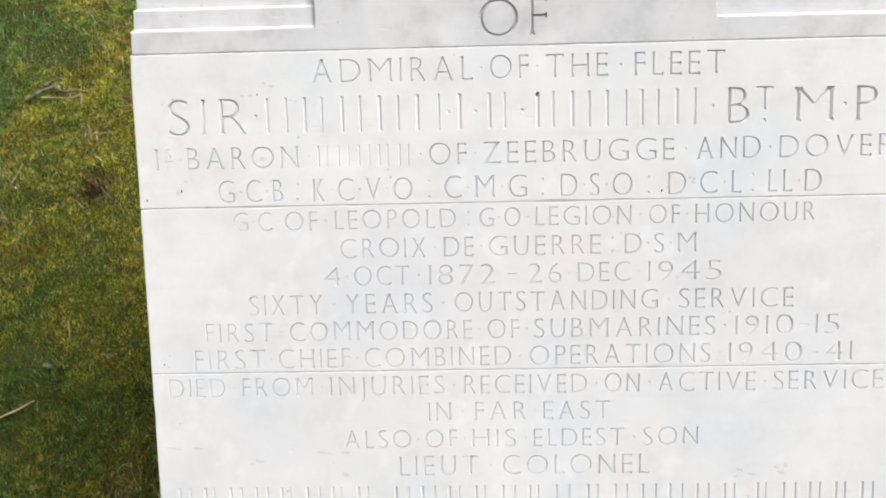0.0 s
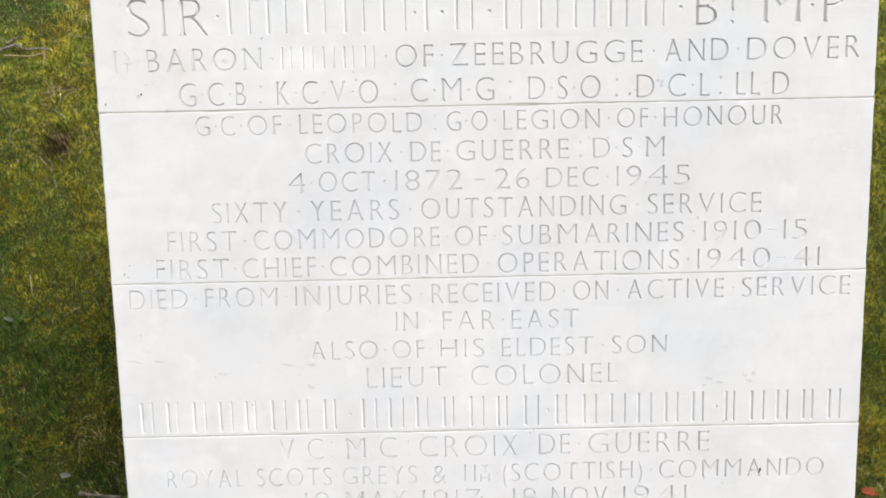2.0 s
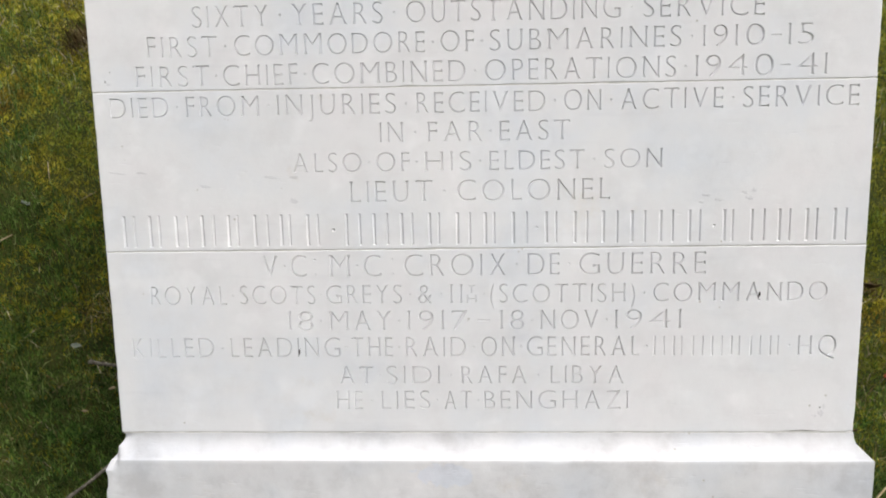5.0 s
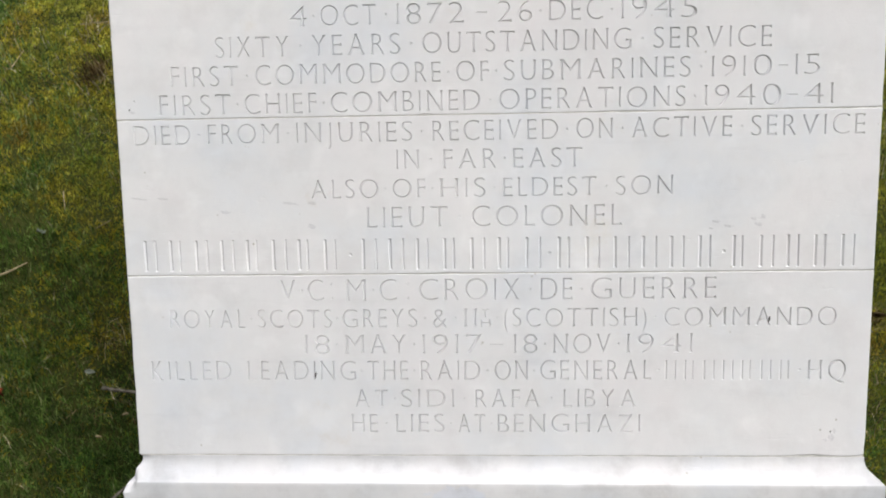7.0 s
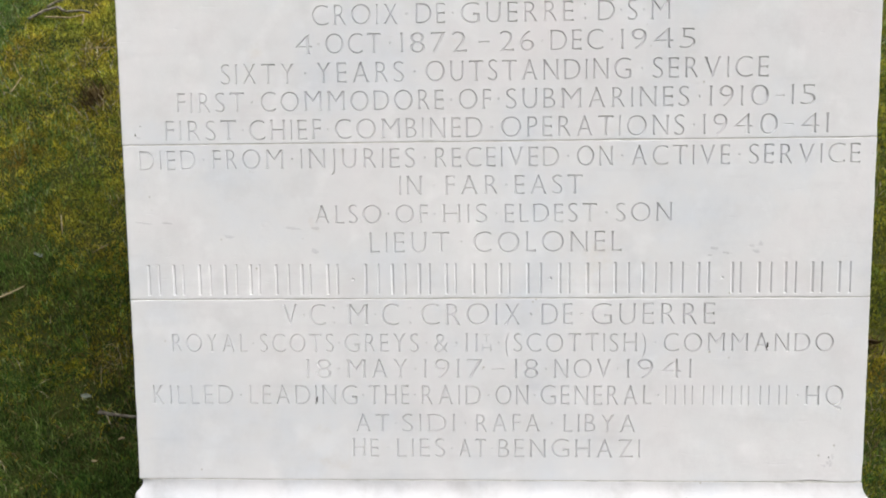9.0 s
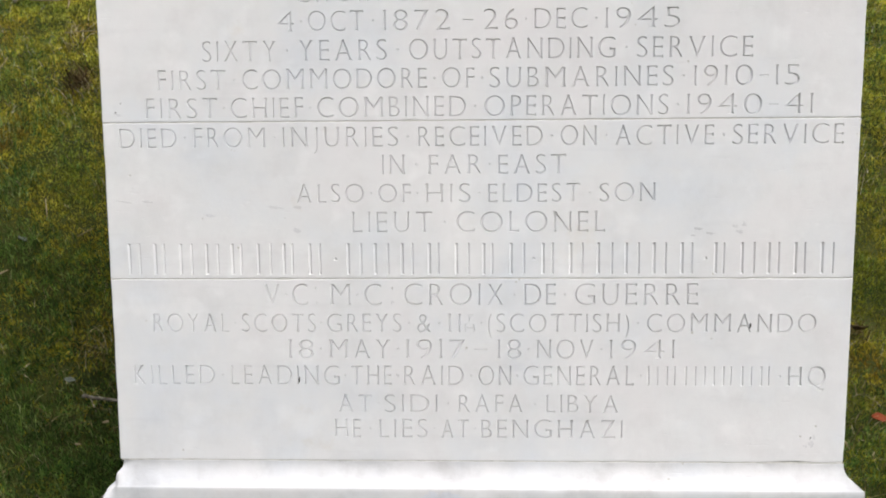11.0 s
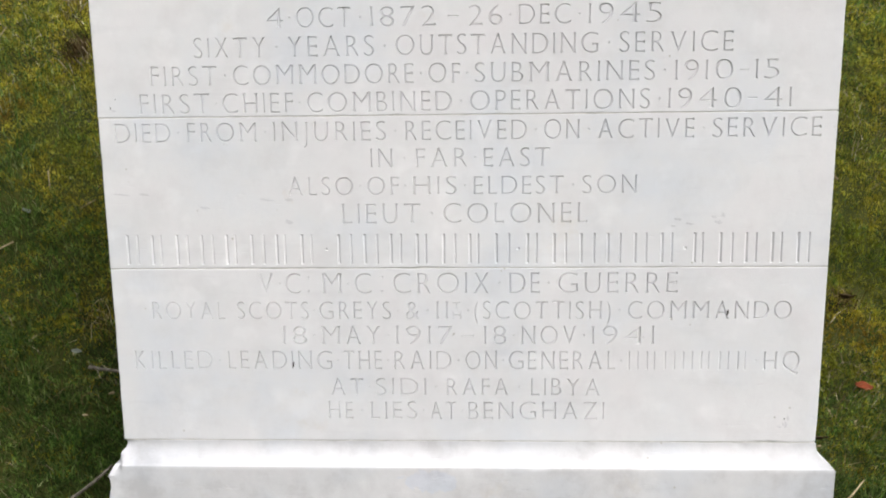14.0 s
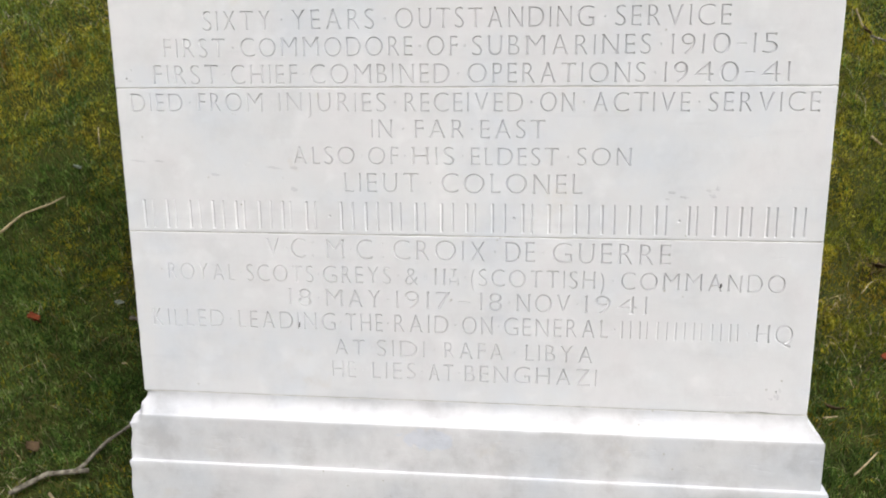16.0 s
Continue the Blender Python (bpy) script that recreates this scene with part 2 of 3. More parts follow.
ground = mesh_part("ground", me, SOIL, None)
tagged(ground, "mossy soil bank under rough grass, rising behind the stone", "ground", kind="structure")

# ---- the stone memorial ----
W, DEPTH = 0.45, 0.46
memorial = new("memorial")
memorial.location = (0, 0.23, 0.2)
bpy.context.view_layer.update()
tagged(memorial, "white limestone memorial of stacked blocks with incised lettering", "memorial")

# baseline height, capital height, words with their left and right ends; "#n" stands for n plain bars, "^" for raised small letters
LINES = [
    (1.592, 0.042, [("OF", -0.044, 0.034)]),
    (1.544, 0.027, [("ADMIRAL", -0.239, -0.052), ("OF", -0.033, 0.012), ("THE", 0.032, 0.103), ("FLEET", 0.132, 0.236)]),
    (1.487, 0.042, [("SIR", -0.409, -0.317), ("#5", -0.295, -0.089), ("#1", -0.073, -0.063), ("#1", -0.036, -0.011), ("#5", 0.02, 0.206), ("B", 0.24, 0.265), ("^T", 0.272, 0.292)]),
    (1.4875, 0.04, [("M", 0.315, 0.362), ("P", 0.384, 0.41)]),
    (1.447, 0.0255, [("1", -0.429, -0.423), ("^ST", -0.417, -0.407), ("BARON", -0.39, -0.257), ("#5", -0.236, -0.125), ("OF", -0.105, -0.061), ("ZEEBRUGGE", -0.041, 0.18), ("AND", 0.205, 0.279), ("DOVER", 0.3, 0.43)]),
    (1.407, 0.0265, [("G·C·B", -0.355, -0.278), (":", -0.262, -0.26), ("K·C·V·O", -0.243, -0.125), (":", -0.107, -0.104), ("C·M·G", -0.088, 0.009), (":", 0.026, 0.029), ("D·S·O", 0.048, 0.132), (":", 0.149, 0.152), ("D·C·L", 0.173, 0.258), (":", 0.269, 0.272), ("LL·D", 0.288, 0.35)]),
    (1.373, 0.0225, [("G·C", -0.339, -0.293), ("OF", -0.278, -0.239), ("LEOPOLD", -0.219, -0.075), (":", -0.062, -0.059), ("G·O", -0.047, 0.001), ("LEGION", 0.018, 0.132), ("OF", 0.151, 0.187), ("HONOUR", 0.204, 0.344)]),
    (1.3385, 0.0235, [("CROIX", -0.213, -0.111), ("DE", -0.09, -0.055), ("GUERRE", -0.037, 0.095), (":", 0.107, 0.11), ("D·S·M", 0.123, 0.208)]),
    (1.305, 0.0235, [("4", -0.234, -0.214), ("OCT", -0.198, -0.132), ("1872", -0.109, -0.03), ("-", -0.016, -0.003), ("26", 0.009, 0.049), ("DEC", 0.068, 0.13), ("1945", 0.15, 0.237)]),
    (1.271, 0.024, [("SIXTY", -0.325, -0.236), ("YEARS", -0.21, -0.105), ("OUTSTANDING", -0.079, 0.163), ("SERVICE", 0.188, 0.322)]),
    (1.238, 0.0235, [("FIRST", -0.381, -0.298), ("COMMODORE", -0.278, -0.058), ("OF", -0.04, -0.002), ("SUBMARINES", 0.016, 0.231), ("1910-15", 0.254, 0.377)]),
    (1.2045, 0.024, [("FIRST", -0.397, -0.309), ("CHIEF", -0.293, -0.206), ("COMBINED", -0.189, -0.012), ("OPERATIONS", 0.01, 0.226), ("1940-41", 0.247, 0.394)]),
    (1.1695, 0.0235, [("DIED", -0.43, -0.36), ("FROM", -0.34, -0.252), ("INJURIES", -0.232, -0.093), ("RECEIVED", -0.07, 0.079), ("ON", 0.1, 0.143), ("ACTIVE", 0.164, 0.28), ("SERVICE", 0.302, 0.431)]),
    (1.1365, 0.023, [("IN", -0.113, -0.085), ("FAR", -0.058, 0.006), ("EAST", 0.026, 0.107)]),
    (1.1025, 0.0225, [("ALSO", -0.217, -0.135), ("OF", -0.118, -0.079), ("HIS", -0.062, -0.007), ("ELDEST", 0.014, 0.124), ("SON", 0.147, 0.214)]),
    (1.0665, 0.025, [("LIEUT", -0.151, -0.053), ("COLONEL", -0.024, 0.154)]),
    (1.015, 0.0385, [("#8", -0.427, -0.185), ("#7", -0.158, 0.06), ("#6", 0.078, 0.265), ("#5", 0.284, 0.429)]),
    (0.977, 0.0265, [("V·C", -0.26, -0.206), (":", -0.197, -0.195), ("M·C", -0.179, -0.116), (":", -0.104, -0.101), ("CROIX", -0.089, 0.033), ("DE", 0.058, 0.096), ("GUERRE", 0.118, 0.267)]),
    (0.9435, 0.023, [("ROYAL", -0.4, -0.305), ("SCOTS", -0.289, -0.197), ("GREYS", -0.184, -0.092), ("&", -0.073, -0.056), ("11", -0.035, -0.019), ("^TH", -0.015, -0.002), ("(SCOTTISH)", 0.014, 0.185), ("COMMANDO", 0.206, 0.409)]),
    (0.9105, 0.024, [("18", -0.232, -0.201), ("MAY", -0.182, -0.106), ("1917", -0.087, -0.014), ("-", -0.003, 0.013), ("18", 0.025, 0.054), ("NOV", 0.073, 0.143), ("1941", 0.161, 0.241)]),
    (0.877, 0.0245, [("KILLED", -0.427, -0.325), ("LEADING", -0.305, -0.169), ("THE", -0.155, -0.105), ("RAID", -0.09, -0.016), ("ON", 0.002, 0.043), ("GENERAL", 0.057, 0.192), ("#7", 0.208, 0.359), ("HQ", 0.377, 0.423)]),
    (0.8425, 0.0225, [("AT", -0.172, -0.13), ("SIDI", -0.114, -0.048), ("RAFA", -0.023, 0.057), ("LIBYA", 0.085, 0.174)]),
    (0.81, 0.0235, [("HE", -0.177, -0.144), ("LIES", -0.122, -0.061), ("AT", -0.044, -0.01), ("BENGHAZI", 0.005, 0.18)]),
]


WIDTHS = {"A": .80, "B": .52, "C": .78, "D": .80, "E": .46, "F": .45, "G": .84, "H": .78, "I": .12, "J": .22, "K": .64, "L": .46, "M": .95, "N": .80, "O": .95, "P": .52, "Q": .98, "R": .62,
          "S": .46, "T": .70, "U": .72, "V": .78, "X": .70, "Y": .70, "Z": .68, "1": .14, "-": .36, "·": .10, ":": .10, "(": .22, ")": .22, "&": .78, "0": .72, "4": .72}
GLYPHS = {}


def inside(q, A, B):
    """Which of the points q lie inside the closed outlines with edges A to B."""
    x, z = q[:, 0][:, None], q[:, 1][:, None]
    span = (A[:, 1][None] > z) != (B[:, 1][None] > z)
    rise = np.where(B[:, 1] == A[:, 1], 1e-12, B[:, 1] - A[:, 1])[None]
    cross = A[:, 0][None] + (z - A[:, 1][None]) / rise * (B[:, 0] - A[:, 0])[None]
    return (span & (x < cross)).sum(1) % 2 == 1


def turned(pts, f):
    """The face's corners in counter-clockwise order."""
    area = sum(pts[a][0] * pts[b][1] - pts[b][0] * pts[a][1] for a, b in zip(f, f[1:] + f[:1]))
    return f if area > 0 else f[::-1]


def rim_of(faces):
    edges = {(a, b) for f in faces for a, b in zip(f, f[1:] + f[:1])}
    return [(a, b) for a, b in edges if (b, a) not in edges]


def with_serifs(pts, faces):
    """Flares the straight ends of the strokes, as a mason cuts them."""
    rim = rim_of(faces)
    after = dict(rim)
    before = {b: a for a, b in rim}
    top = pts[:, 1].max()
    co = [Vector(p) for p in pts]
    edges = list(rim)
    flares = []
    for p, q in rim:
        d = pts[q] - pts[p]
        length = np.hypot(*d)
        if not 0.03 < length < 0.15 or p not in before or q not in after:
            continue
        d = d / length
        if max(abs(d)) < 0.97:
            continue
        e0, e1 = pts[p] - pts[before[p]], pts[after[q]] - pts[q]
        l0, l1 = np.hypot(*e0), np.hypot(*e1)
        if l0 < 0.13 or l1 < 0.13 or d[0] * e1[1] - d[1] * e1[0] <= 0 or e0[0] * d[1] - e0[1] * d[0] <= 0:
            continue
        s0, s1 = -e0 / l0, e1 / l1
        flare, deep = 0.034, 0.075
        A, B = pts[p] - d * flare, pts[q] + d * flare
        if abs(d[1]) > 0.5:
            A[1], B[1] = min(max(A[1], 0), top), min(max(B[1], 0), top)
        shape = [A, B, pts[q] + s1 * deep, pts[p] + s0 * deep]
        n = len(co)
        co.extend(Vector(v) for v in shape)
        edges += [(n, n + 1), (n + 1, n + 2), (n + 2, n + 3), (n + 3, n)]
        flares.append(np.array(shape))
    vs, _, fs, *_ = delaunay_2d_cdt(co, edges, [], 0, 1e-6)
    out = np.array([tuple(v) for v in vs])
    middle = np.array([out[list(f)].mean(0) for f in fs])
    used = inside(middle, np.array([pts[a] for a, b in rim]), np.array([pts[b] for a, b in rim]))
    for q in flares:
        used |= inside(middle, q, np.roll(q, -1, 0))
    return out, [turned(out, list(f)) for f, ok in zip(fs, used) if ok]


def outline_of(ch, thinner):
    """The flat shape of a letter of the built-in font: points and faces."""
    cu = bpy.data.curves.new("letter", "FONT")
    cu.body, cu.size, cu.resolution_u, cu.offset = ch, 1.0, 5, thinner
    ob = new("letter", cu)
    m2 = bpy.data.meshes.new_from_object(ob.evaluated_get(bpy.context.evaluated_depsgraph_get()))
    bpy.data.objects.remove(ob)
    bpy.data.curves.remove(cu)
    bm = bmesh.new()
    bm.from_mesh(m2)
    bpy.data.meshes.remove(m2)
    bmesh.ops.remove_doubles(bm, verts=bm.verts, dist=1e-5)
    bm.verts.index_update()
    pts = np.array([v.co[:2] for v in bm.verts])
    faces = [turned(pts, [v.index for v in f.verts]) for f in bm.faces]
    bm.free()
    return pts, faces


def glyph(ch):
    """A letter of the built-in font as a flat outline, one unit high and wide: points, faces, rim loops, inward normals."""
    if ch in GLYPHS:
        return GLYPHS[ch]
    for thinner in (-0.013, -0.008, -0.004, 0.0):
        pts, faces = with_serifs(*outline_of(ch, thinner))
        rim = rim_of(faces)
        ends = [a for e in rim for a in e]
        if max(ends.count(a) for a in set(ends)) == 2:
            break
    normal = np.zeros_like(pts)
    for a, b in rim:
        d = pts[b] - pts[a]
        n = np.array([-d[1], d[0]]) / (np.hypot(*d) + 1e-9)
        normal[a] += n
        normal[b] += n
    ln = np.hypot(normal[:, 0], normal[:, 1])[:, None] + 1e-9
    normal = normal / ln * np.clip(2 / ln, 1.0, 1.7)
    # thin horizontals and fuller stems, as a chisel leaves them
    low, high = pts[:, 1].min(), pts[:, 1].max()
    pts = pts + normal * np.array([-0.001, 0.008])
    pts[:, 1] = low + (pts[:, 1] - pts[:, 1].min()) * (high - low) / np.ptp(pts[:, 1])
    GLYPHS[ch] = (pts, faces, rim, normal)
    return GLYPHS[ch]


CAP = glyph("H")[0][:, 1].max()
SLOPE = np.array([0.050, 0.029])  # width of the sloped sides of the V-cut, in capitals: stems, horizontals
DEEP = 0.100  # depth of the V-cut, in capitals


def cuts(z, h, words):
    """Placed cuts of a line: rim points, floor points, faces, rim edges."""
    out = []

    def put(pts, inset, faces, rim, depth, kind):
        out.append((pts, inset, faces, rim, depth, kind))

    def letter(ch, x0, x1, zb, hh):
        pts, faces, rim, normal = glyph(ch)
        lo, hi = pts[:, 0].min(), pts[:, 0].max()
        sx, sz = (x1 - x0) / (hi - lo), hh / CAP
        wob = random.uniform(-0.0003, 0.0003)
        P = np.stack([x0 + (pts[:, 0] - lo) * sx, zb + wob + pts[:, 1] * sz], -1)
        N = normal * np.array([1 / max(sx, 1e-6), 1 / sz])
        N = N / (np.hypot(N[:, 0], N[:, 1])[:, None] + 1e-9) * np.hypot(normal[:, 0], normal[:, 1])[:, None]
        put(P, P + N * hh * SLOPE * np.array([min(1.0, sx / sz), 1.0]), faces, rim, max(hh * DEEP, 0.0012), "letter")

    def bar(x0, x1, z0, z1, b, depth, kind="bar"):
        P = np.array([(x0, z0), (x1, z0), (x1, z1), (x0, z1)])
        I = np.array([(x0 + b, z0 + b), (x1 - b, z0 + b), (x1 - b, z1 - b), (x0 + b, z1 - b)])
        put(P, I, [[0, 1, 2, 3]], [(0, 1), (1, 2), (2, 3), (3, 0)], depth, kind)

    def dot(x, zc, r):
        bar(x - r, x + r, zc - r, zc + r, r * 0.6, r * 0.8, "stop")

    for n, (word, a, b) in enumerate(words):
        if word[0] == "#":
            k = int(word[1:])
            slot = (b - a + (0.32 * h if k > 1 else 0)) / k
            for i in range(k):
                x0, x1 = a + i * slot, a + (i + 1) * slot - (0.32 * h if k > 1 else 0)
                pull = random.uniform(0.0, 0.16) * h
                for edge, thick in ([((x0 + x1) / 2, 0.055)] if x1 - x0 < 0.4 * h else [(x0 + 0.06 * h, 0.055), (x1 - 0.05 * h - pull, 0.038)]):
                    bar(edge - thick * h, edge + thick * h, z, z + h, h * thick * 0.88, h * DEEP * 0.5)
        elif word[0] == "^":
            small = word[1:]
            if len(small) == 1:
                letter(small, a, b, z + 0.36 * h, 0.64 * h)
                dot((a + b) / 2, z + 0.08 * h, 0.05 * h)
            else:
                letter(small[0], a + 0.15 * (b - a), b - 0.15 * (b - a), z + 0.56 * h, 0.42 * h)
                letter(small[1], a, b, z + 0.02 * h, 0.42 * h)
        elif word == ":":
            dot((a + b) / 2, z + 0.12 * h, 0.05 * h)
            dot((a + b) / 2, z + 0.80 * h, 0.05 * h)
        else:
            wd = [WIDTHS.get(c, 0.56) for c in word]
            gap = 0.24
            total = sum(wd) + gap * (len(word) - 1)
            k = (b - a) / total
            x = a
            for c, w in zip(word, wd):
                if c == "·":
                    dot(x + 0.5 * w * k, z + 0.5 * h, 0.05 * h)
                elif c == "-":
                    bar(x, x + w * k, z + 0.44 * h, z + 0.52 * h, h * 0.03, h * 0.04, "dash")
                else:
                    letter(c, x, x + w * k, z, h)
                x += (w + gap) * k
        if n + 1 < len(words) and ":" not in (word, words[n + 1][0]) and words[n + 1][0][0] != "^" and "-" not in (word, words[n + 1][0]) and words[n + 1][1] - b > 0.011:
            dot((b + words[n + 1][1]) / 2, z + 0.5 * h, 0.05 * h)
    return out


def worn_loop(corners, step=0.012):
    """Points round a polygon, with the side's outward direction."""
    pts = []
    for (ax, az), (bx, bz) in zip(corners, corners[1:] + corners[:1]):
        ln = math.hypot(bx - ax, bz - az)
        n = max(2, int(ln / step))
        o = ((bz - az) / ln, -(bx - ax) / ln)
        for i in range(n):
            f = i / n
            pts.append((ax + (bx - ax) * f, az + (bz - az) * f, o, i == 0))
    return pts


def block(name, parent, corners, y0, y1, arris=0.0022, wear=1.0, holes=(), label="", rough=0.0, mat=None):
    """A dressed block with worn arrises; holes are the cuts in its face."""
    loop = worn_loop(corners)
    z0 = corners[0][1]
    n = len(loop)
    inner, outer = [], []
    for i, (x, z, o, corner) in enumerate(loop):
        p = Vector((x * 19, z * 19, y0 * 7 + z0))
        chip = max(0.0, noise.noise(p * 1.7) - 0.28) * 0.009 * wear + max(0.0, noise.noise(p * 0.6 + Vector((5, 1, 2))) - 0.42) * 0.02 * wear
        r = arris * (0.75 + 0.5 * abs(noise.noise(p * 3))) + chip + 0.0009 * abs(o[0]) + rough * abs(noise.noise(p * 1.3)) * (1 if o[0] < 0 else 0)
        prev = loop[i - 1][2] if corner else (0, 0)
        d = Vector((o[0] + prev[0], o[1] + prev[1]))
        inner.append((x - d.x * r, z - d.y * r))
        k = 0.35 * chip + 0.5 * rough * abs(noise.noise(p * 1.3)) * (1 if o[0] < 0 else 0)
        outer.append((x - d.x * k, z - d.y * k, r))
    co = [Vector(p) for p in inner]
    edges = [(i, (i + 1) % n) for i in range(n)]
    rims = []
    for P, rim in holes:
        s = len(co)
        co.extend(Vector(p) for p in P)
        edges.extend((a + s, b + s) for a, b in rim)
        rims.append((np.array([P[a] for a, b in rim]), np.array([P[b] for a, b in rim])))
    vs, es, fs, *_ = delaunay_2d_cdt(co, edges, [], 0, 1e-7)
    at = np.array([tuple(v) for v in vs])
    middle = np.array([at[list(f)].mean(0) for f in fs])
    outline = np.array(inner)
    stays = inside(middle, outline, np.roll(outline, -1, 0))
    for A, B in rims:
        lo, hi = A.min(0), A.max(0)
        near = np.nonzero((middle >= lo).all(1) & (middle <= hi).all(1))[0]
        if len(near):
            stays[near] &= ~inside(middle[near], A, B)
    fs = [f for f, ok in zip(fs, stays) if ok]
    verts = [(v.x, y0, v.y) for v in vs]
    faces = []
    for f in fs:
        a, b, c = (vs[i] for i in f[:3])
        turn = (b.x - a.x) * (c.y - a.y) - (b.y - a.y) * (c.x - a.x)
        faces.append(list(f) if turn > 0 else list(f)[::-1])
    s = len(verts)
    verts += [(x, y0, z) for x, z in inner]
    mid = len(verts)
    verts += [((inner[i][0] + 2 * outer[i][0]) / 3, y0 + 0.33 * outer[i][2], (inner[i][1] + 2 * outer[i][1]) / 3) for i in range(n)]
    out = len(verts)
    verts += [(outer[i][0], y0 + outer[i][2], outer[i][1]) for i in range(n)]
    back = len(verts)
    verts += [(x, y1, z) for x, z, *_ in loop]
    for i in range(n):
        j = (i + 1) % n
        for a, b in ((s, mid), (mid, out), (out, back)):
            faces.append((b + i, b + j, a + j, a + i))
    faces.append([back + i for i in range(n)][::-1])
    me = bpy.data.meshes.new(name)
    me.from_pydata(verts, [], faces)
    return mesh_part(name, me, mat or STONE, parent, label)


def cut_mesh(name, parent, placed, label="", mat=None):
    verts, faces = [], []
    for P, I, fs, rim, depth, _ in placed:
        s, n = len(verts), len(P)
        verts += [(p[0], FACE, p[1]) for p in P] + [(p[0], FACE + depth, p[1]) for p in I]
        faces += [[s + n + i for i in f] for f in fs]
        faces += [(s + a, s + b, s + n + b, s + n + a) for a, b in rim]
    me = bpy.data.meshes.new(name)
    me.from_pydata(verts, [], faces)
    return mesh_part(name, me, mat or STONE, parent, label)


def inscription(parent, placed, mat=None):
    """Every letter, bar and stop is a piece of its own."""
    for c in placed:
        cut_mesh(c[5], parent, [c], "", mat)


FACE = 0.0
BEDS = [0.780, 1.010, 1.200, 1.402, 1.5815]
GAP = 0.0005
for z0, z1 in zip(BEDS, BEDS[1:]):
    mine = [(z, h, w) for z, h, w in LINES if z0 < z + h / 2 < z1]
    placed = [(cuts(z, h, w), w) for z, h, w in mine]
    lo, hi = z0 + GAP, z1 - GAP
    clean = []
    for c, w in placed:
        keep = [k for k in c if k[0][:, 1].min() > lo + 0.003 and k[0][:, 1].max() < hi - 0.003]
        clean.append((keep, w))
    course = block("course", memorial, [(-W, lo), (W, lo), (W, hi), (-W, hi)], FACE, DEPTH, 0.0009, 0.34, [(k[0], k[3]) for c, w in clean for k in c], "white limestone block with incised lines of capitals")
    for c, w in clean:
        inscription(course, c)

# the course above: centre tablet flush, shoulders set back in two small weathered steps
top = [(k, w) for z, h, w in LINES if z > BEDS[-1] for k in [cuts(z, h, w)]]
TZ = BEDS[-1] + GAP
LEDGE = 1.6068
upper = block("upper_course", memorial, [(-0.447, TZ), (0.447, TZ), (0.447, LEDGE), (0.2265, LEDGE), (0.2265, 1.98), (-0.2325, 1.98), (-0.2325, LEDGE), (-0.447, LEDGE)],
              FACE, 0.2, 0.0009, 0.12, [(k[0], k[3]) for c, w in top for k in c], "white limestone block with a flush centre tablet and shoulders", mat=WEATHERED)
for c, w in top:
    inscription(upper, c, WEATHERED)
SHOULDER = [(0.0, 1.6068), (0.0008, 1.6078), (0.0062, 1.6108), (0.0066, 1.6310), (0.0072, 1.6320), (0.0122, 1.6348), (0.0128, 1.98), (0.19, 1.98)]
for side, inner in ((-1, 0.2330), (1, 0.2270)):
    bm = bmesh.new()
    rows = []
    for o, z in SHOULDER:
        x = 0.447 - 0.45 * o
        ring = [(side * x, DEPTH, z)] + [(side * (x + (inner - x) * i / 12), o, z) for i in range(13)]
        rows.append([bm.verts.new((px, py + 0.0006 * noise.noise(Vector((px * 20, pz * 20, 3))), pz)) for px, py, pz in ring])
    for a, b in zip(rows, rows[1:]):
        for i in range(len(a) - 1):
            bm.faces.new((a[i], b[i], b[i + 1], a[i + 1]))
    bmesh.ops.recalc_face_normals(bm, faces=bm.faces)
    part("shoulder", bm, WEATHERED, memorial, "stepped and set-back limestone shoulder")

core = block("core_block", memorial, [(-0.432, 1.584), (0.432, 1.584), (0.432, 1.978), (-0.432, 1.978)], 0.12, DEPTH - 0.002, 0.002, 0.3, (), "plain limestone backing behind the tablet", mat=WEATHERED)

# mortar in the beds
for z in BEDS:
    bm = bmesh.new()
    bmesh.ops.create_cube(bm, size=1, matrix=Matrix.Translation((0, 0.0006 + 0.22, z)) @ Matrix.Diagonal((0.896, 0.44, 0.0022, 1)))
    part("mortar_joint", bm, MORTAR, memorial, "thin grey mortar line")


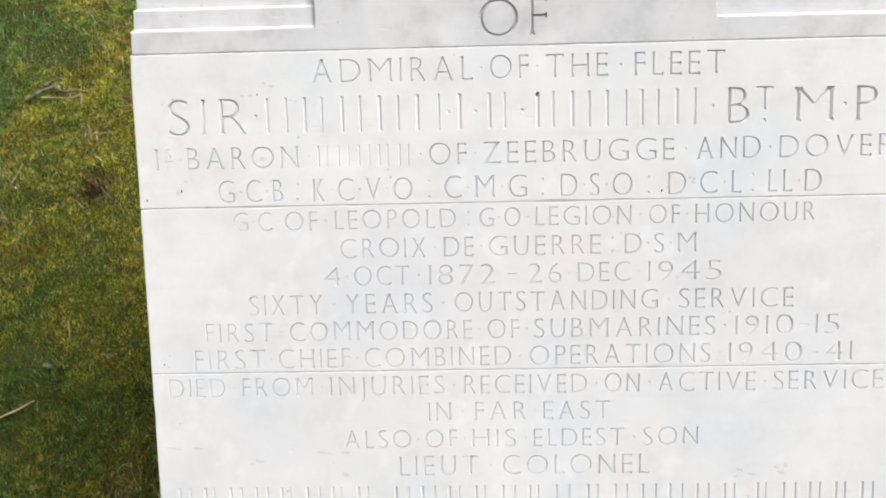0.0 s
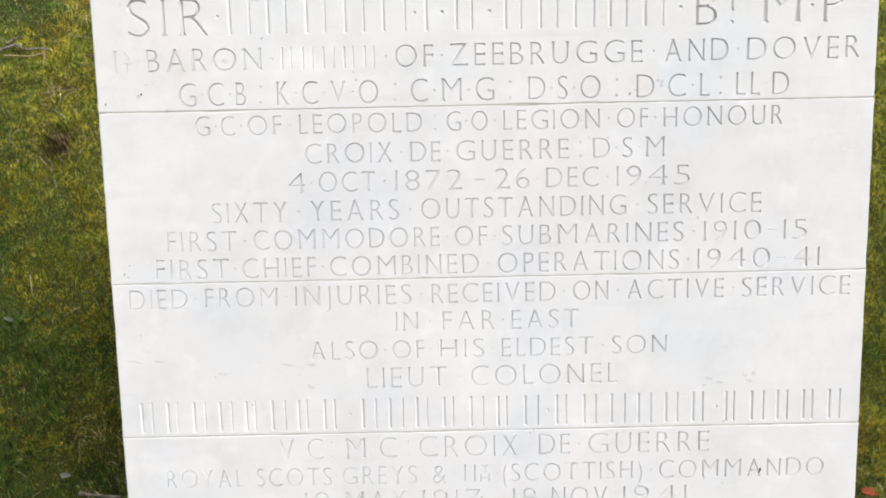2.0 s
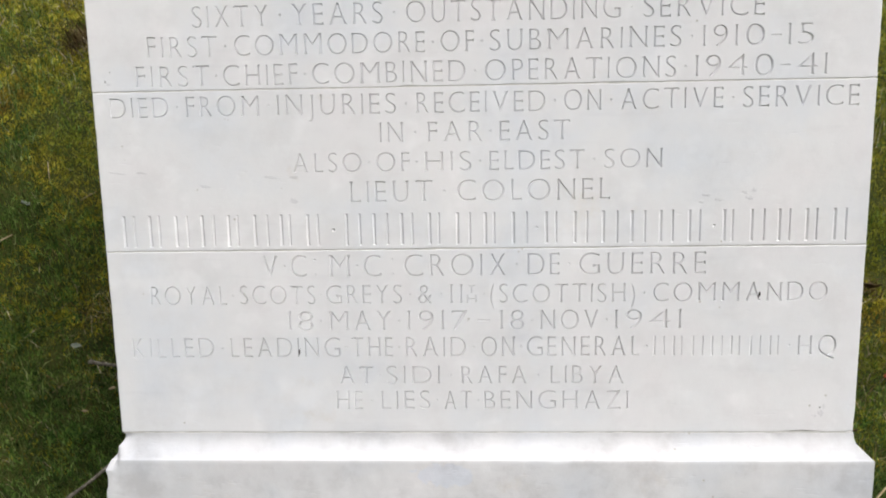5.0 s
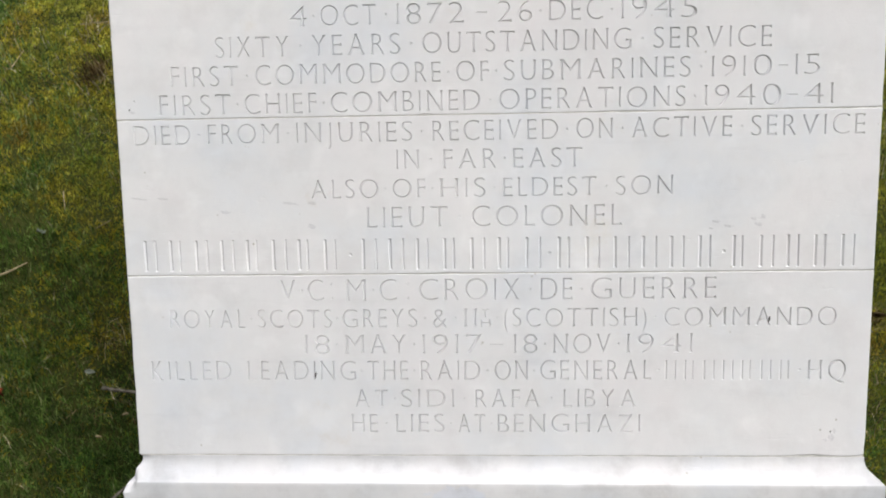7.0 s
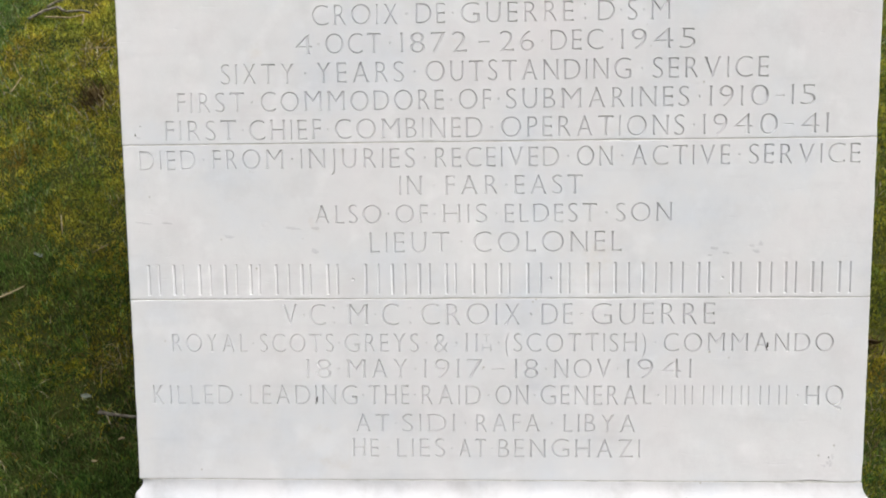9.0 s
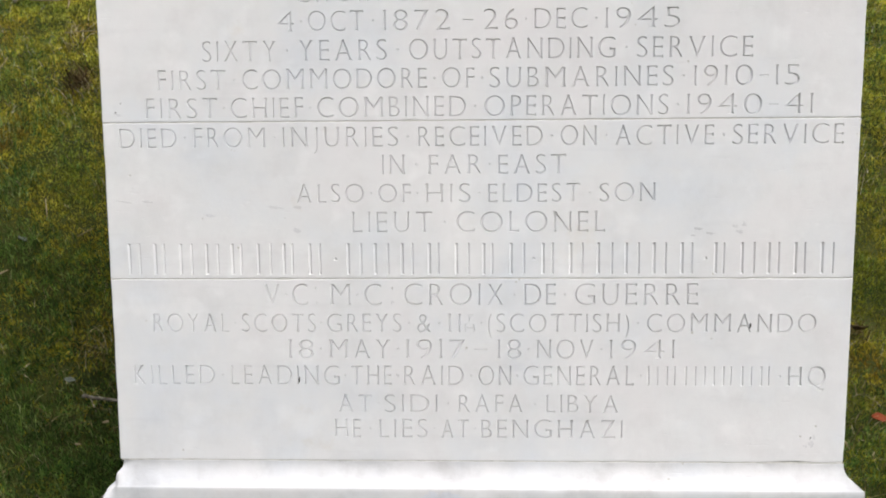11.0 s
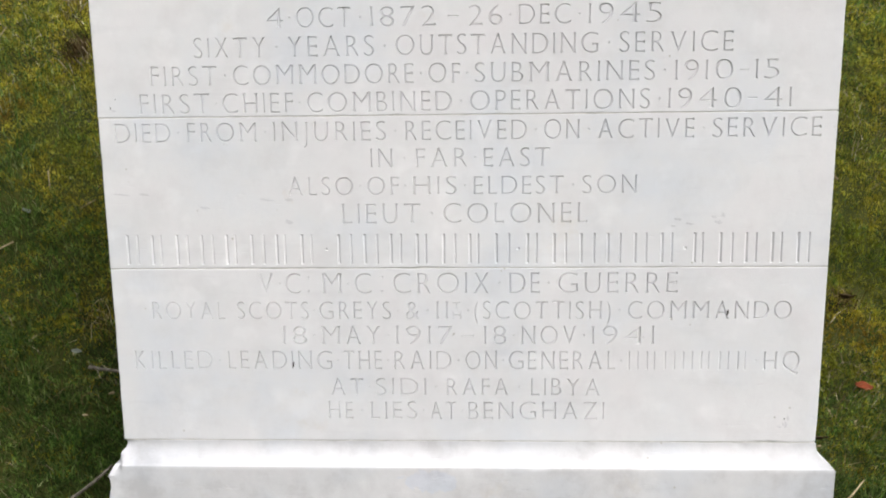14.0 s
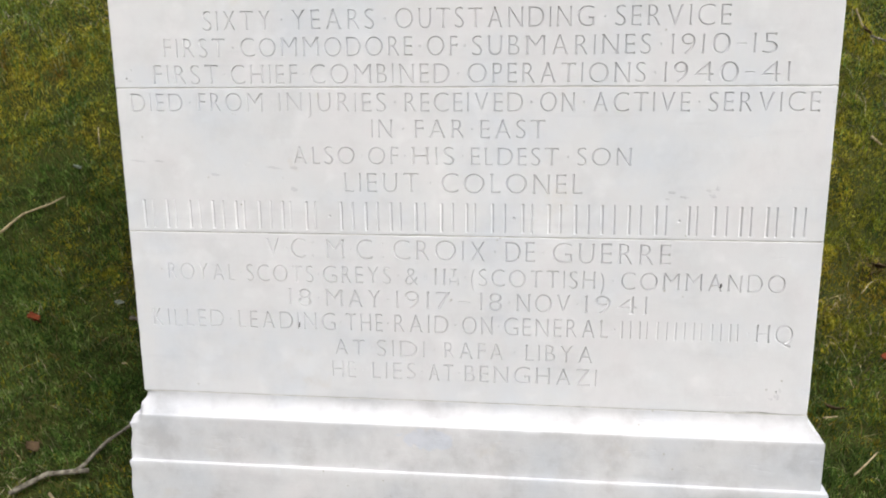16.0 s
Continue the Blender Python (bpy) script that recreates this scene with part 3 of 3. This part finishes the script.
def swept(name, parent, profile, half, label, shift=0.0, chipped=0.0, nicks=()):
    """A moulding that runs along the front and returns along both sides; profile: distance out, height."""
    bm = bmesh.new()
    rows = []
    n = 200
    for out_, z in profile:
        x = half + out_
        ring = [(-x, DEPTH, z)] + [(-x + 2 * x * i / n, -out_, z) for i in range(n + 1)] + [(x, DEPTH, z)]
        row = []
        for px, py, pz in ring:
            q = Vector((px * 17, py * 17, pz * 17))
            k = 0.0004 * noise.noise(q) + max(0, noise.noise(q * 1.9 + Vector((3, 3, 3))) - 0.45) * 0.006
            k += chipped * max(0.0, noise.noise(q * 2.3 + Vector((0, 7, 1))) + 0.12) * max(0.0, 1 - (px + x) / 0.035)
            for cx, cz, size, deep in nicks:
                k += deep * max(0.0, 1 - math.hypot(px - cx, pz - cz) / size)
            row.append(bm.verts.new((shift + px + (k if px < 0 else -k) * (1.0 if abs(px) > x - 0.03 else 0.0), py + k, pz - k * 0.4)))
        rows.append(row)
    for a, b in zip(rows, rows[1:]):
        for i in range(len(a) - 1):
            bm.faces.new((a[i], b[i], b[i + 1], a[i + 1]))
    bm.faces.new(rows[0])
    bmesh.ops.recalc_face_normals(bm, faces=bm.faces)
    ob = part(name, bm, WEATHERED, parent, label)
    ob.data.shade_smooth()
    ob.data.set_sharp_from_angle(angle=radians(26))
    return ob


# plinth: hollow moulding on top, upright face, then a wider base block
plinth = [(0.0172 * (i / 20) ** 2.4, 0.7792 - 0.0277 * i / 20) for i in range(21)] + [(0.0184, 0.7508), (0.0188, 0.7498), (0.0188, 0.7460), (0.0188, 0.7420), (0.0188, 0.7370), (0.0188, 0.7300), (0.0188, 0.7200), (0.0188, 0.7080), (0.0188, 0.6970), (0.0188, 0.6870), (0.0188, 0.680)]
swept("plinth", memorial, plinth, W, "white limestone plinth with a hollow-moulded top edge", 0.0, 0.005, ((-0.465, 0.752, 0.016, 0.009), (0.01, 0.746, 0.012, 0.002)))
zs = [0.670 - 0.012 * i for i in range(12)]
base_profile = [(0.0, 0.6838), (0.0150, 0.6836), (0.0222, 0.6830), (0.0233, 0.6820), (0.0238, 0.6800)] + [(0.0240, z) for z in zs] + [(0.024, 0.30), (0.024, 0.10)]
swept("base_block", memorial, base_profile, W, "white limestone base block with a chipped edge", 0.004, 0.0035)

# dark grime caught in a few cuts, and small bruises
for x, z, sx, sz in ((0.3305, 0.9520, 0.0016, 0.0042), (-0.2195, 0.8835, 0.0011, 0.0050), (0.0215, 1.5260, 0.0012, 0.0026), (0.1660, 1.4120, 0.0012, 0.0022), (-0.3985, 1.4225, 0.0012, 0.0020),
                     (-0.4405, 1.4120, 0.0010, 0.0018), (-0.4330, 1.2120, 0.0010, 0.0014), (-0.4260, 1.2230, 0.0008, 0.0008), (0.4080, 0.8120, 0.0012, 0.0016), (-0.3030, 1.5330, 0.0012, 0.0012)):
    bm = bmesh.new()
    bmesh.ops.create_icosphere(bm, subdivisions=2, radius=1)
    for v in bm.verts:
        v.co *= 1 + 0.5 * noise.noise(v.co * 1.7 + Vector((x * 90, z * 90, 0)))
        v.co = Vector((x + v.co.x * sx + 0.35 * v.co.z * sx, 0.0005 + v.co.y * 0.0009, z + v.co.z * sz))
    part("grime_speck", bm, SPECK, memorial, "black speck of grime in the stone")


# shallow scuffs and lifted flakes on the dressed face
for x, z, sx, sz in ((-0.2938, 1.5456, 0.0030, 0.0012), (-0.2859, 1.5422, 0.0034, 0.0012), (-0.3205, 1.5320, 0.0022, 0.0012), (-0.3108, 1.5325, 0.0026, 0.0016), (-0.2642, 1.5258, 0.0022, 0.0014),
                     (-0.2590, 1.5248, 0.0020, 0.0014), (-0.3001, 1.4585, 0.0040, 0.0030), (-0.4022, 1.4200, 0.0034, 0.0024), (-0.3921, 1.4337, 0.0026, 0.0012), (-0.1529, 1.4432, 0.0020, 0.0020),
                     (-0.3676, 1.4037, 0.0040, 0.0014), (-0.4290, 1.2090, 0.0034, 0.0016), (-0.4283, 1.1056, 0.0120, 0.0012), (-0.3996, 1.1052, 0.0080, 0.0012), (-0.3224, 1.0877, 0.0060, 0.0018),
                     (-0.2443, 1.0978, 0.0110, 0.0016), (-0.2160, 1.0974, 0.0060, 0.0020), (-0.2171, 1.0693, 0.0044, 0.0030), (0.2647, 1.0702, 0.0060, 0.0020), (0.2800, 1.0645, 0.0050, 0.0016), (0.3092, 1.0728, 0.0034, 0.0022),
                     (0.3142, 1.0664, 0.0044, 0.0024), (0.3193, 1.0755, 0.0030, 0.0030), (0.2595, 1.0618, 0.0030, 0.0014), (0.4098, 0.8044, 0.0036, 0.0050), (0.4128, 0.8131, 0.0020, 0.0040), (0.4024, 0.8015, 0.0028, 0.0020)):
    bm = bmesh.new()
    bmesh.ops.create_icosphere(bm, subdivisions=3, radius=1)
    for v in bm.verts:
        q = v.co * 2.4 + Vector((x * 70, z * 70, 0))
        v.co *= 1 + 0.7 * noise.noise(q)
        v.co = Vector((x + v.co.x * sx, 0.0002 + v.co.y * 0.0005, z + v.co.z * sz - 0.12 * v.co.x * sx))
    part("scuff", bm, WEATHERED, memorial, "shallow scuff in the stone face")


# ---- grass, moss and straw on the bank ----
rng = np.random.default_rng(7)


def fbm(x, y, seed, scale):
    r = np.random.default_rng(seed)
    total, amp = np.zeros_like(x), 0.0
    for octave in range(4):
        f = scale * 1.9 ** octave
        for _ in range(4):
            a, ph = r.uniform(0, 2 * math.pi), r.uniform(0, 2 * math.pi)
            total += 0.6 ** octave * np.sin(f * (math.cos(a) * x + math.sin(a) * y) + ph)
        amp += 1.6 * 0.6 ** octave
    return total / amp


CORES = ((-1.66, -0.47, 0.0, 2.15), (0.47, 1.30, 0.1, 1.95))


def scatter(per_m2):
    """Points on the bank, dense beside the stone and thinning out away from it; none under the stone."""
    x0, x1, y0, y1 = -3.2, 2.7, -1.6, 3.6
    n = int((x1 - x0) * (y1 - y0) * per_m2)
    x, y = rng.uniform(x0, x1, n), rng.uniform(y0, y1, n)
    gap = np.full(n, 9.0)
    for a, b, c, d in CORES:
        gap = np.minimum(gap, np.hypot(np.maximum(np.maximum(a - x, x - b), 0), np.maximum(np.maximum(c - y, y - d), 0)))
    keep = rng.uniform(0, 1, n) < np.where(gap == 0, 1.0, np.maximum(0.035, np.exp(-(gap / 0.16)) * 0.9))
    keep &= ~((np.abs(x) < 0.475) & (y > -0.03) & (y < 0.465))
    return x[keep], y[keep]


def clumps(x, y):
    return np.clip(0.86 + 0.5 * fbm(x, y, 51, 34.0), 0.5, 1)


def moss_weight(x, y):
    """Moss on the face of the bank; grass at its foot and, mixed, on its top."""
    f = fbm(x, y, 3, 5.0)
    face = np.clip((y + 0.10 * fbm(x, y, 61, 9.0) - 0.70) / 0.14, 0, 1)
    crest = np.clip((y - 1.40) / 0.3, 0, 1)
    w = face * (0.72 - 0.45 * crest + 1.0 * f) + (1 - face) * (0.08 + 0.5 * f)
    w = w + 0.9 * face * np.clip((x - 0.45) / 0.1, 0, 1)
    for cx, cy, r, k in ((-1.24, 1.66, 0.09, 1.0), (-1.30, 1.54, 0.09, 0.9), (-1.18, 1.90, 0.06, 0.6), (-1.10, 1.22, 0.10, 0.5), (-0.95, 1.05, 0.12, 0.6), (0.80, 1.02, 0.17, 0.8), (0.92, 1.20, 0.16, 0.8), (0.72, 0.80, 0.10, 0.6),
                         (-0.74, 0.36, 0.06, 0.5), (-1.55, 1.97, 0.10, -0.8), (-1.47, 1.76, 0.05, 0.8), (-1.28, 1.80, 0.09, -0.7), (-1.13, 1.10, 0.06, -0.9), (-1.03, 1.23, 0.05, -0.9), (-1.09, 0.93, 0.06, -0.6)):
        w = w + k * np.exp(-((x - cx) ** 2 + (y - cy) ** 2) / r ** 2)
    return np.clip(w, 0, 1)


def blades(name, x, y, height, width, lean, material_, label, category, fall=0.0, lift=0.0):
    n = len(x)
    az = rng.uniform(0, 2 * math.pi, n)
    face = rng.uniform(0, 2 * math.pi, n)
    tilt = np.abs(rng.normal(0, lean, n))
    dx, dy = np.cos(az) * tilt, np.sin(az) * tilt - fall
    root = np.stack([x, y, ground_z(x, y) - 0.004 + lift * rng.uniform(0, 1, n)], -1)
    side = np.stack([np.cos(face), np.sin(face), rng.uniform(-0.4, 0.4, n)], -1) * (width / 2)[:, None]
    up = np.stack([dx, dy, np.ones(n)], -1)
    up /= np.linalg.norm(up, axis=1)[:, None]
    over = np.stack([dx * 2.2, dy * 2.2, np.full(n, 0.75)], -1)
    over /= np.linalg.norm(over, axis=1)[:, None]
    mid = root + up * (0.5 * height)[:, None]
    tip = mid + over * (0.5 * height)[:, None]
    co = np.stack([root - side, root + side, mid + side * 0.85, mid - side * 0.85, tip], 1).reshape(-1, 3)
    base = np.arange(n) * 5
    loops = np.stack([base, base + 1, base + 2, base + 3, base + 3, base + 2, base + 4], -1).reshape(-1)
    me = bpy.data.meshes.new(name)
    me.vertices.add(5 * n)
    me.vertices.foreach_set("co", co.astype(np.float32).reshape(-1))
    me.loops.add(7 * n)
    me.loops.foreach_set("vertex_index", loops.astype(np.int32))
    me.polygons.add(2 * n)
    starts = (np.arange(n)[:, None] * 7 + np.array([0, 4])[None]).reshape(-1)
    me.polygons.foreach_set("loop_start", starts.astype(np.int32))
    me.update(calc_edges=True)
    me.validate()
    ob = mesh_part(name, me, material_, None)
    return tagged(ob, label, category, kind="stuff")


x, y = scatter(84000)
keep = rng.uniform(0, 1, len(x)) < np.clip(1.08 - 0.85 * moss_weight(x, y), 0.12, 1) * clumps(x, y)
x, y = x[keep], y[keep]
n = len(x)
tall = 0.75 + 0.5 * np.clip(fbm(x, y, 11, 7), -1, 1)
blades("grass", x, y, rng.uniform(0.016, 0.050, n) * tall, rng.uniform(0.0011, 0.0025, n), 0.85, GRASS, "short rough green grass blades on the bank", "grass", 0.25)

x, y = scatter(175000)
keep = rng.uniform(0, 1, len(x)) < np.clip(moss_weight(x, y) * 1.3, 0.04, 1) * clumps(x, y)
x, y = x[keep], y[keep]
n = len(x)
cushion = 0.011 * np.clip(fbm(x, y, 21, 130.0) + 0.45, 0, 1)
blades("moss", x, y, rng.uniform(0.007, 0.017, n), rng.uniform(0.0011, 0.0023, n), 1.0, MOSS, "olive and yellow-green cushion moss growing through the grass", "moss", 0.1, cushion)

x, y = scatter(5200)
keep = rng.uniform(0, 1, len(x)) < np.clip(0.4 + 1.2 * fbm(x, y, 33, 6), 0.08, 1)
x, y = x[keep], y[keep]
n = len(x)
blades("dry_grass", x, y, rng.uniform(0.020, 0.060, n), rng.uniform(0.0007, 0.0018, n), 1.9, STRAW, "dead straw-coloured grass stems among the green", "dry grass", 0.4, 0.015)


def tuft(x, y, n, spread, label, mat=STRAW, lean=0.9, thick=1.0, fall=0.7):
    a, r = rng.uniform(0, 2 * math.pi, n), np.abs(rng.normal(0, spread, n))
    blades("dry_grass_tuft", x + r * np.cos(a), y + r * np.sin(a), rng.uniform(0.03, 0.09, n), rng.uniform(0.0014, 0.0030, n) * thick, lean, mat, label, "grass tuft", fall, 0.01)


# no hollow in the ground here: dark blades stand in for its shade
tuft(-1.078, 1.350, 170, 0.030, "dark brown withered blades standing in for a dark hollow of the bank", WITHERED, 0.6, 1.3, 0.9)
tuft(-1.055, 1.322, 46, 0.028, "pale curled straw hanging over a dark hollow", STRAW, 1.0, 0.8, 1.3)
tuft(-0.790, 0.735, 80, 0.040, "thin pale curly straw beside the white stone", STRAW, 2.2, 0.55, 0.3)
tuft(-1.135, 1.475, 60, 0.040, "thin pale straw tuft on the mossy bank", STRAW, 1.4, 0.7)
tuft(-0.905, 1.075, 24, 0.020, "small pale straw tuft on olive moss", STRAW, 1.2, 0.7)
tuft(0.827, 0.860, 60, 0.03, "small brown straw tuft in moss", WITHERED, 1.2, 0.8)
tuft(0.735, 0.800, 46, 0.035, "pale brown straw on mossy turf", STRAW, 2.0, 0.6)


# ---- twigs, leaves and chips lying on the grass ----
def tube(bm, pts, r0, r1, seg=7, knots=True):
    """A tapered, slightly crooked round branch along the points."""
    path = []
    for a, b in zip(pts, pts[1:]):
        for i in range(4):
            path.append(Vector(a).lerp(Vector(b), i / 4))
    path.append(Vector(pts[-1]))
    rings = []
    for i, p in enumerate(path):
        f = i / (len(path) - 1)
        d = (path[min(i + 1, len(path) - 1)] - path[max(i - 1, 0)]).normalized()
        u = d.cross(Vector((0, 0, 1))).normalized()
        v = u.cross(d)
        r = (r0 + (r1 - r0) * f) * (1 + (0.18 * noise.noise(p * 60) if knots else 0))
        p = p + Vector((noise.noise(p * 25), noise.noise(p * 25 + Vector((9, 0, 0))), 0)) * r * 1.3
        rings.append([bm.verts.new(p + (u * math.cos(k * 2 * math.pi / seg) + v * math.sin(k * 2 * math.pi / seg)) * r) for k in range(seg)])
    for a, b in zip(rings, rings[1:]):
        for k in range(seg):
            bm.faces.new((a[k], a[(k + 1) % seg], b[(k + 1) % seg], b[k]))
    bm.faces.new(rings[0])
    bm.faces.new(rings[-1][::-1])


def rest(points, lift):
    return [(px, py, float(ground_z(np.array(px), np.array(py))) + lift) for px, py in points]


def twig(name, points, r0, r1, mat, label, category="twig", lift=0.02, fork=None):
    bm = bmesh.new()
    tube(bm, rest(points, lift), r0, r1)
    if fork:
        tube(bm, rest(fork, lift), r0 * 0.8, r1 * 0.6)
    bmesh.ops.recalc_face_normals(bm, faces=bm.faces)
    for f in bm.faces:
        f.smooth = True
    return tagged(part(name, bm, mat, None), label, category)


twig("fallen_branch", [(-0.759, 0.113), (-0.713, 0.146), (-0.652, 0.173)], 0.0048, 0.0044, BARK, "grey-brown broken branch lying in the grass", "branch", 0.022,
     [(-0.668, 0.166), (-0.653, 0.244), (-0.635, 0.290), (-0.614, 0.322)])
twig("fallen_twig", [(-0.679, 0.097), (-0.619, 0.063)], 0.0028, 0.0022, PALE, "short pale broken twig in the grass", lift=0.025)
twig("fallen_twig", [(-1.180, 0.783), (-1.144, 0.837), (-1.101, 0.865), (-1.060, 0.887)], 0.0036, 0.0018, PALE, "long pale curved twig on the moss", lift=0.02)
twig("fallen_branch", [(-1.375, 1.592), (-1.338, 1.624), (-1.307, 1.648), (-1.270, 1.626), (-1.229, 1.630), (-1.196, 1.624)], 0.0048, 0.0034, BARK, "weathered crooked branch on yellow moss", "branch", 0.026,
     [(-1.338, 1.640), (-1.323, 1.666), (-1.300, 1.674)])
twig("fallen_twig", [(-1.330, 1.605), (-1.290, 1.612), (-1.250, 1.603), (-1.210, 1.618)], 0.0028, 0.0020, PALE, "bleached twig under a crooked branch", lift=0.022)
twig("fallen_twig", [(-1.213, 1.614), (-1.205, 1.595), (-1.200, 1.571)], 0.0022, 0.0016, PALE, "short bleached twig on yellow moss", lift=0.022)
for pts in ([(-1.286, 1.931), (-1.219, 1.912), (-1.140, 1.865)], [(-1.304, 2.005), (-1.241, 2.006), (-1.168, 1.966)], [(-1.408, 1.941), (-1.350, 1.962), (-1.283, 1.965)], [(-1.158, 1.681), (-1.092, 1.672)],
            [(-1.166, 1.468), (-1.130, 1.481), (-1.065, 1.491)], [(-1.097, 1.571), (-1.044, 1.575)]):
    twig("fallen_twig", pts, 0.0019, 0.0012, PALE, "thin bleached twig lying on the grass bank", lift=0.025)
twig("fallen_twig", [(-1.306, 1.337), (-1.299, 1.400)], 0.0017, 0.0012, PALE, "short bleached stem in the moss", lift=0.024, fork=[(-1.340, 1.375), (-1.305, 1.341)])
twig("fallen_twig", [(0.913, 1.434), (0.924, 1.405), (0.932, 1.371)], 0.0026, 0.0018, PALE, "pale straight twig on the bank", lift=0.022)
twig("fallen_twig", [(0.932, 1.368), (0.973, 1.357)], 0.0032, 0.0030, BARK, "dark thin twig on the bank", lift=0.018)
twig("fallen_twig", [(0.882, 1.131), (0.902, 1.118)], 0.0036, 0.0025, PALE, "short pale twig on moss", lift=0.02)
twig("fallen_twig", [(-0.769, 0.593), (-0.743, 0.590), (-0.690, 0.596)], 0.0042, 0.0034, BARK, "short dark brown twig in green grass", lift=0.022)
twig("fallen_twig", [(0.619, 0.468), (0.647, 0.471)], 0.0016, 0.0014, PALE, "short straw stem in green grass", lift=0.028)
twig("fallen_twig", [(0.640, 0.345), (0.690, 0.385)], 0.0020, 0.0013, PALE, "thin straw stem in green grass", lift=0.028)
for a, b in (((-1.043, 1.047), (-1.021, 1.004)), ((-0.931, 0.963), (-0.898, 0.976))):
    twig("straw_stem", [a, b], 0.0013, 0.0009, PALE, "single pale straw stem on moss", "straw", 0.02)


def leaf(x, y, length, width, turn, mat, label, curl=0.35, lift=0.03):
    bm = bmesh.new()
    rows = []
    for i in range(9):
        f = i / 8
        w = width / 2 * math.sin(math.pi * min(1, f * 1.02 + 0.02)) ** 0.75 * (1 + 0.14 * math.sin(17 * f + turn))
        row = []
        for j in range(-3, 4):
            g = j / 3
            px, py = (f - 0.5) * length, g * w
            pz = curl * length * (0.9 * (f - 0.5) ** 2 + 0.35 * g * g * math.sin(3 * f + turn)) - 0.0012 * (j == 0) + 0.003 * noise.noise(Vector((px * 90, py * 90, turn)))
            row.append(bm.verts.new((px, py, pz)))
        rows.append(row)
    for a, b in zip(rows, rows[1:]):
        for j in range(6):
            bm.faces.new((a[j], a[j + 1], b[j + 1], b[j]))
    bmesh.ops.remove_doubles(bm, verts=bm.verts, dist=1e-5)
    geom = bmesh.ops.extrude_face_region(bm, geom=list(bm.faces))
    bmesh.ops.translate(bm, vec=(0, 0, 0.0006), verts=[g for g in geom["geom"] if isinstance(g, bmesh.types.BMVert)])
    bmesh.ops.recalc_face_normals(bm, faces=bm.faces)
    z = float(ground_z(np.array(x), np.array(y)))
    bm.transform(pose(x, y, z + lift, 30 + 10 * math.sin(turn), 8 * math.cos(turn), math.degrees(turn)))
    for f in bm.faces:
        f.smooth = True
    return tagged(part("fallen_leaf", bm, mat, None), label, "leaf")


leaf(0.791, 0.641, 0.042, 0.022, 0.2, RED_LEAF, "rust-red fallen leaf lying on green grass")
leaf(-0.960, 0.546, 0.030, 0.024, 0.9, RED_LEAF, "reddish-brown curled leaf in green grass")
leaf(-0.954, 0.542, 0.030, 0.026, 2.2, RED_LEAF, "rust-brown fallen leaf on green grass")
leaf(-1.055, 0.947, 0.027, 0.019, 1.2, GREY_LEAF, "grey-green withered leaf on moss", lift=0.02)
leaf(-0.811, 0.632, 0.022, 0.012, 0.3, GREY_LEAF, "grey withered leaf in green grass", lift=0.026)
leaf(-0.775, 0.213, 0.034, 0.026, 1.4, BROWN_LEAF, "dark brown rotting leaf in grass")
leaf(0.644, 0.488, 0.036, 0.022, 2.6, BROWN_LEAF, "brown curled leaf beside the white plinth")
leaf(-1.480, 1.953, 0.036, 0.016, 0.1, BROWN_LEAF, "dark brown leaf high on the bank")
leaf(-1.067, 1.592, 0.032, 0.016, 0.4, BROWN_LEAF, "dark brown leaf beside a pale twig")
leaf(0.925, 1.367, 0.040, 0.03, 0.7, BROWN_LEAF, "dark dead leaf under a twig")
leaf(0.83, 0.845, 0.040, 0.028, 2.9, BROWN_LEAF, "brown dead leaf among moss")


def chip(x, y, size, turn, label):
    bm = bmesh.new()
    bmesh.ops.create_icosphere(bm, subdivisions=2, radius=1)
    for v in bm.verts:
        v.co *= 1 + 0.35 * noise.noise(v.co * 1.3 + Vector((x * 50, y * 50, 0)))
        v.co = Vector((v.co.x * size, v.co.y * size * 0.42, v.co.z * size * 0.3))
    z = float(ground_z(np.array(x), np.array(y)))
    bm.transform(pose(x, y, z + 0.026, 15, 5, turn))
    return tagged(part("wood_chip", bm, PALE, None), label, "wood chip")


chip(-0.692, 0.516, 0.008, 60, "pale wood chip in grass beside the stone")
chip(-0.721, 0.459, 0.006, 10, "small pale wood chip in green grass")
chip(0.642, 0.251, 0.013, 15, "pale wood chip in green grass")
chip(0.620, 0.663, 0.008, 20, "small whitish chip in green grass")
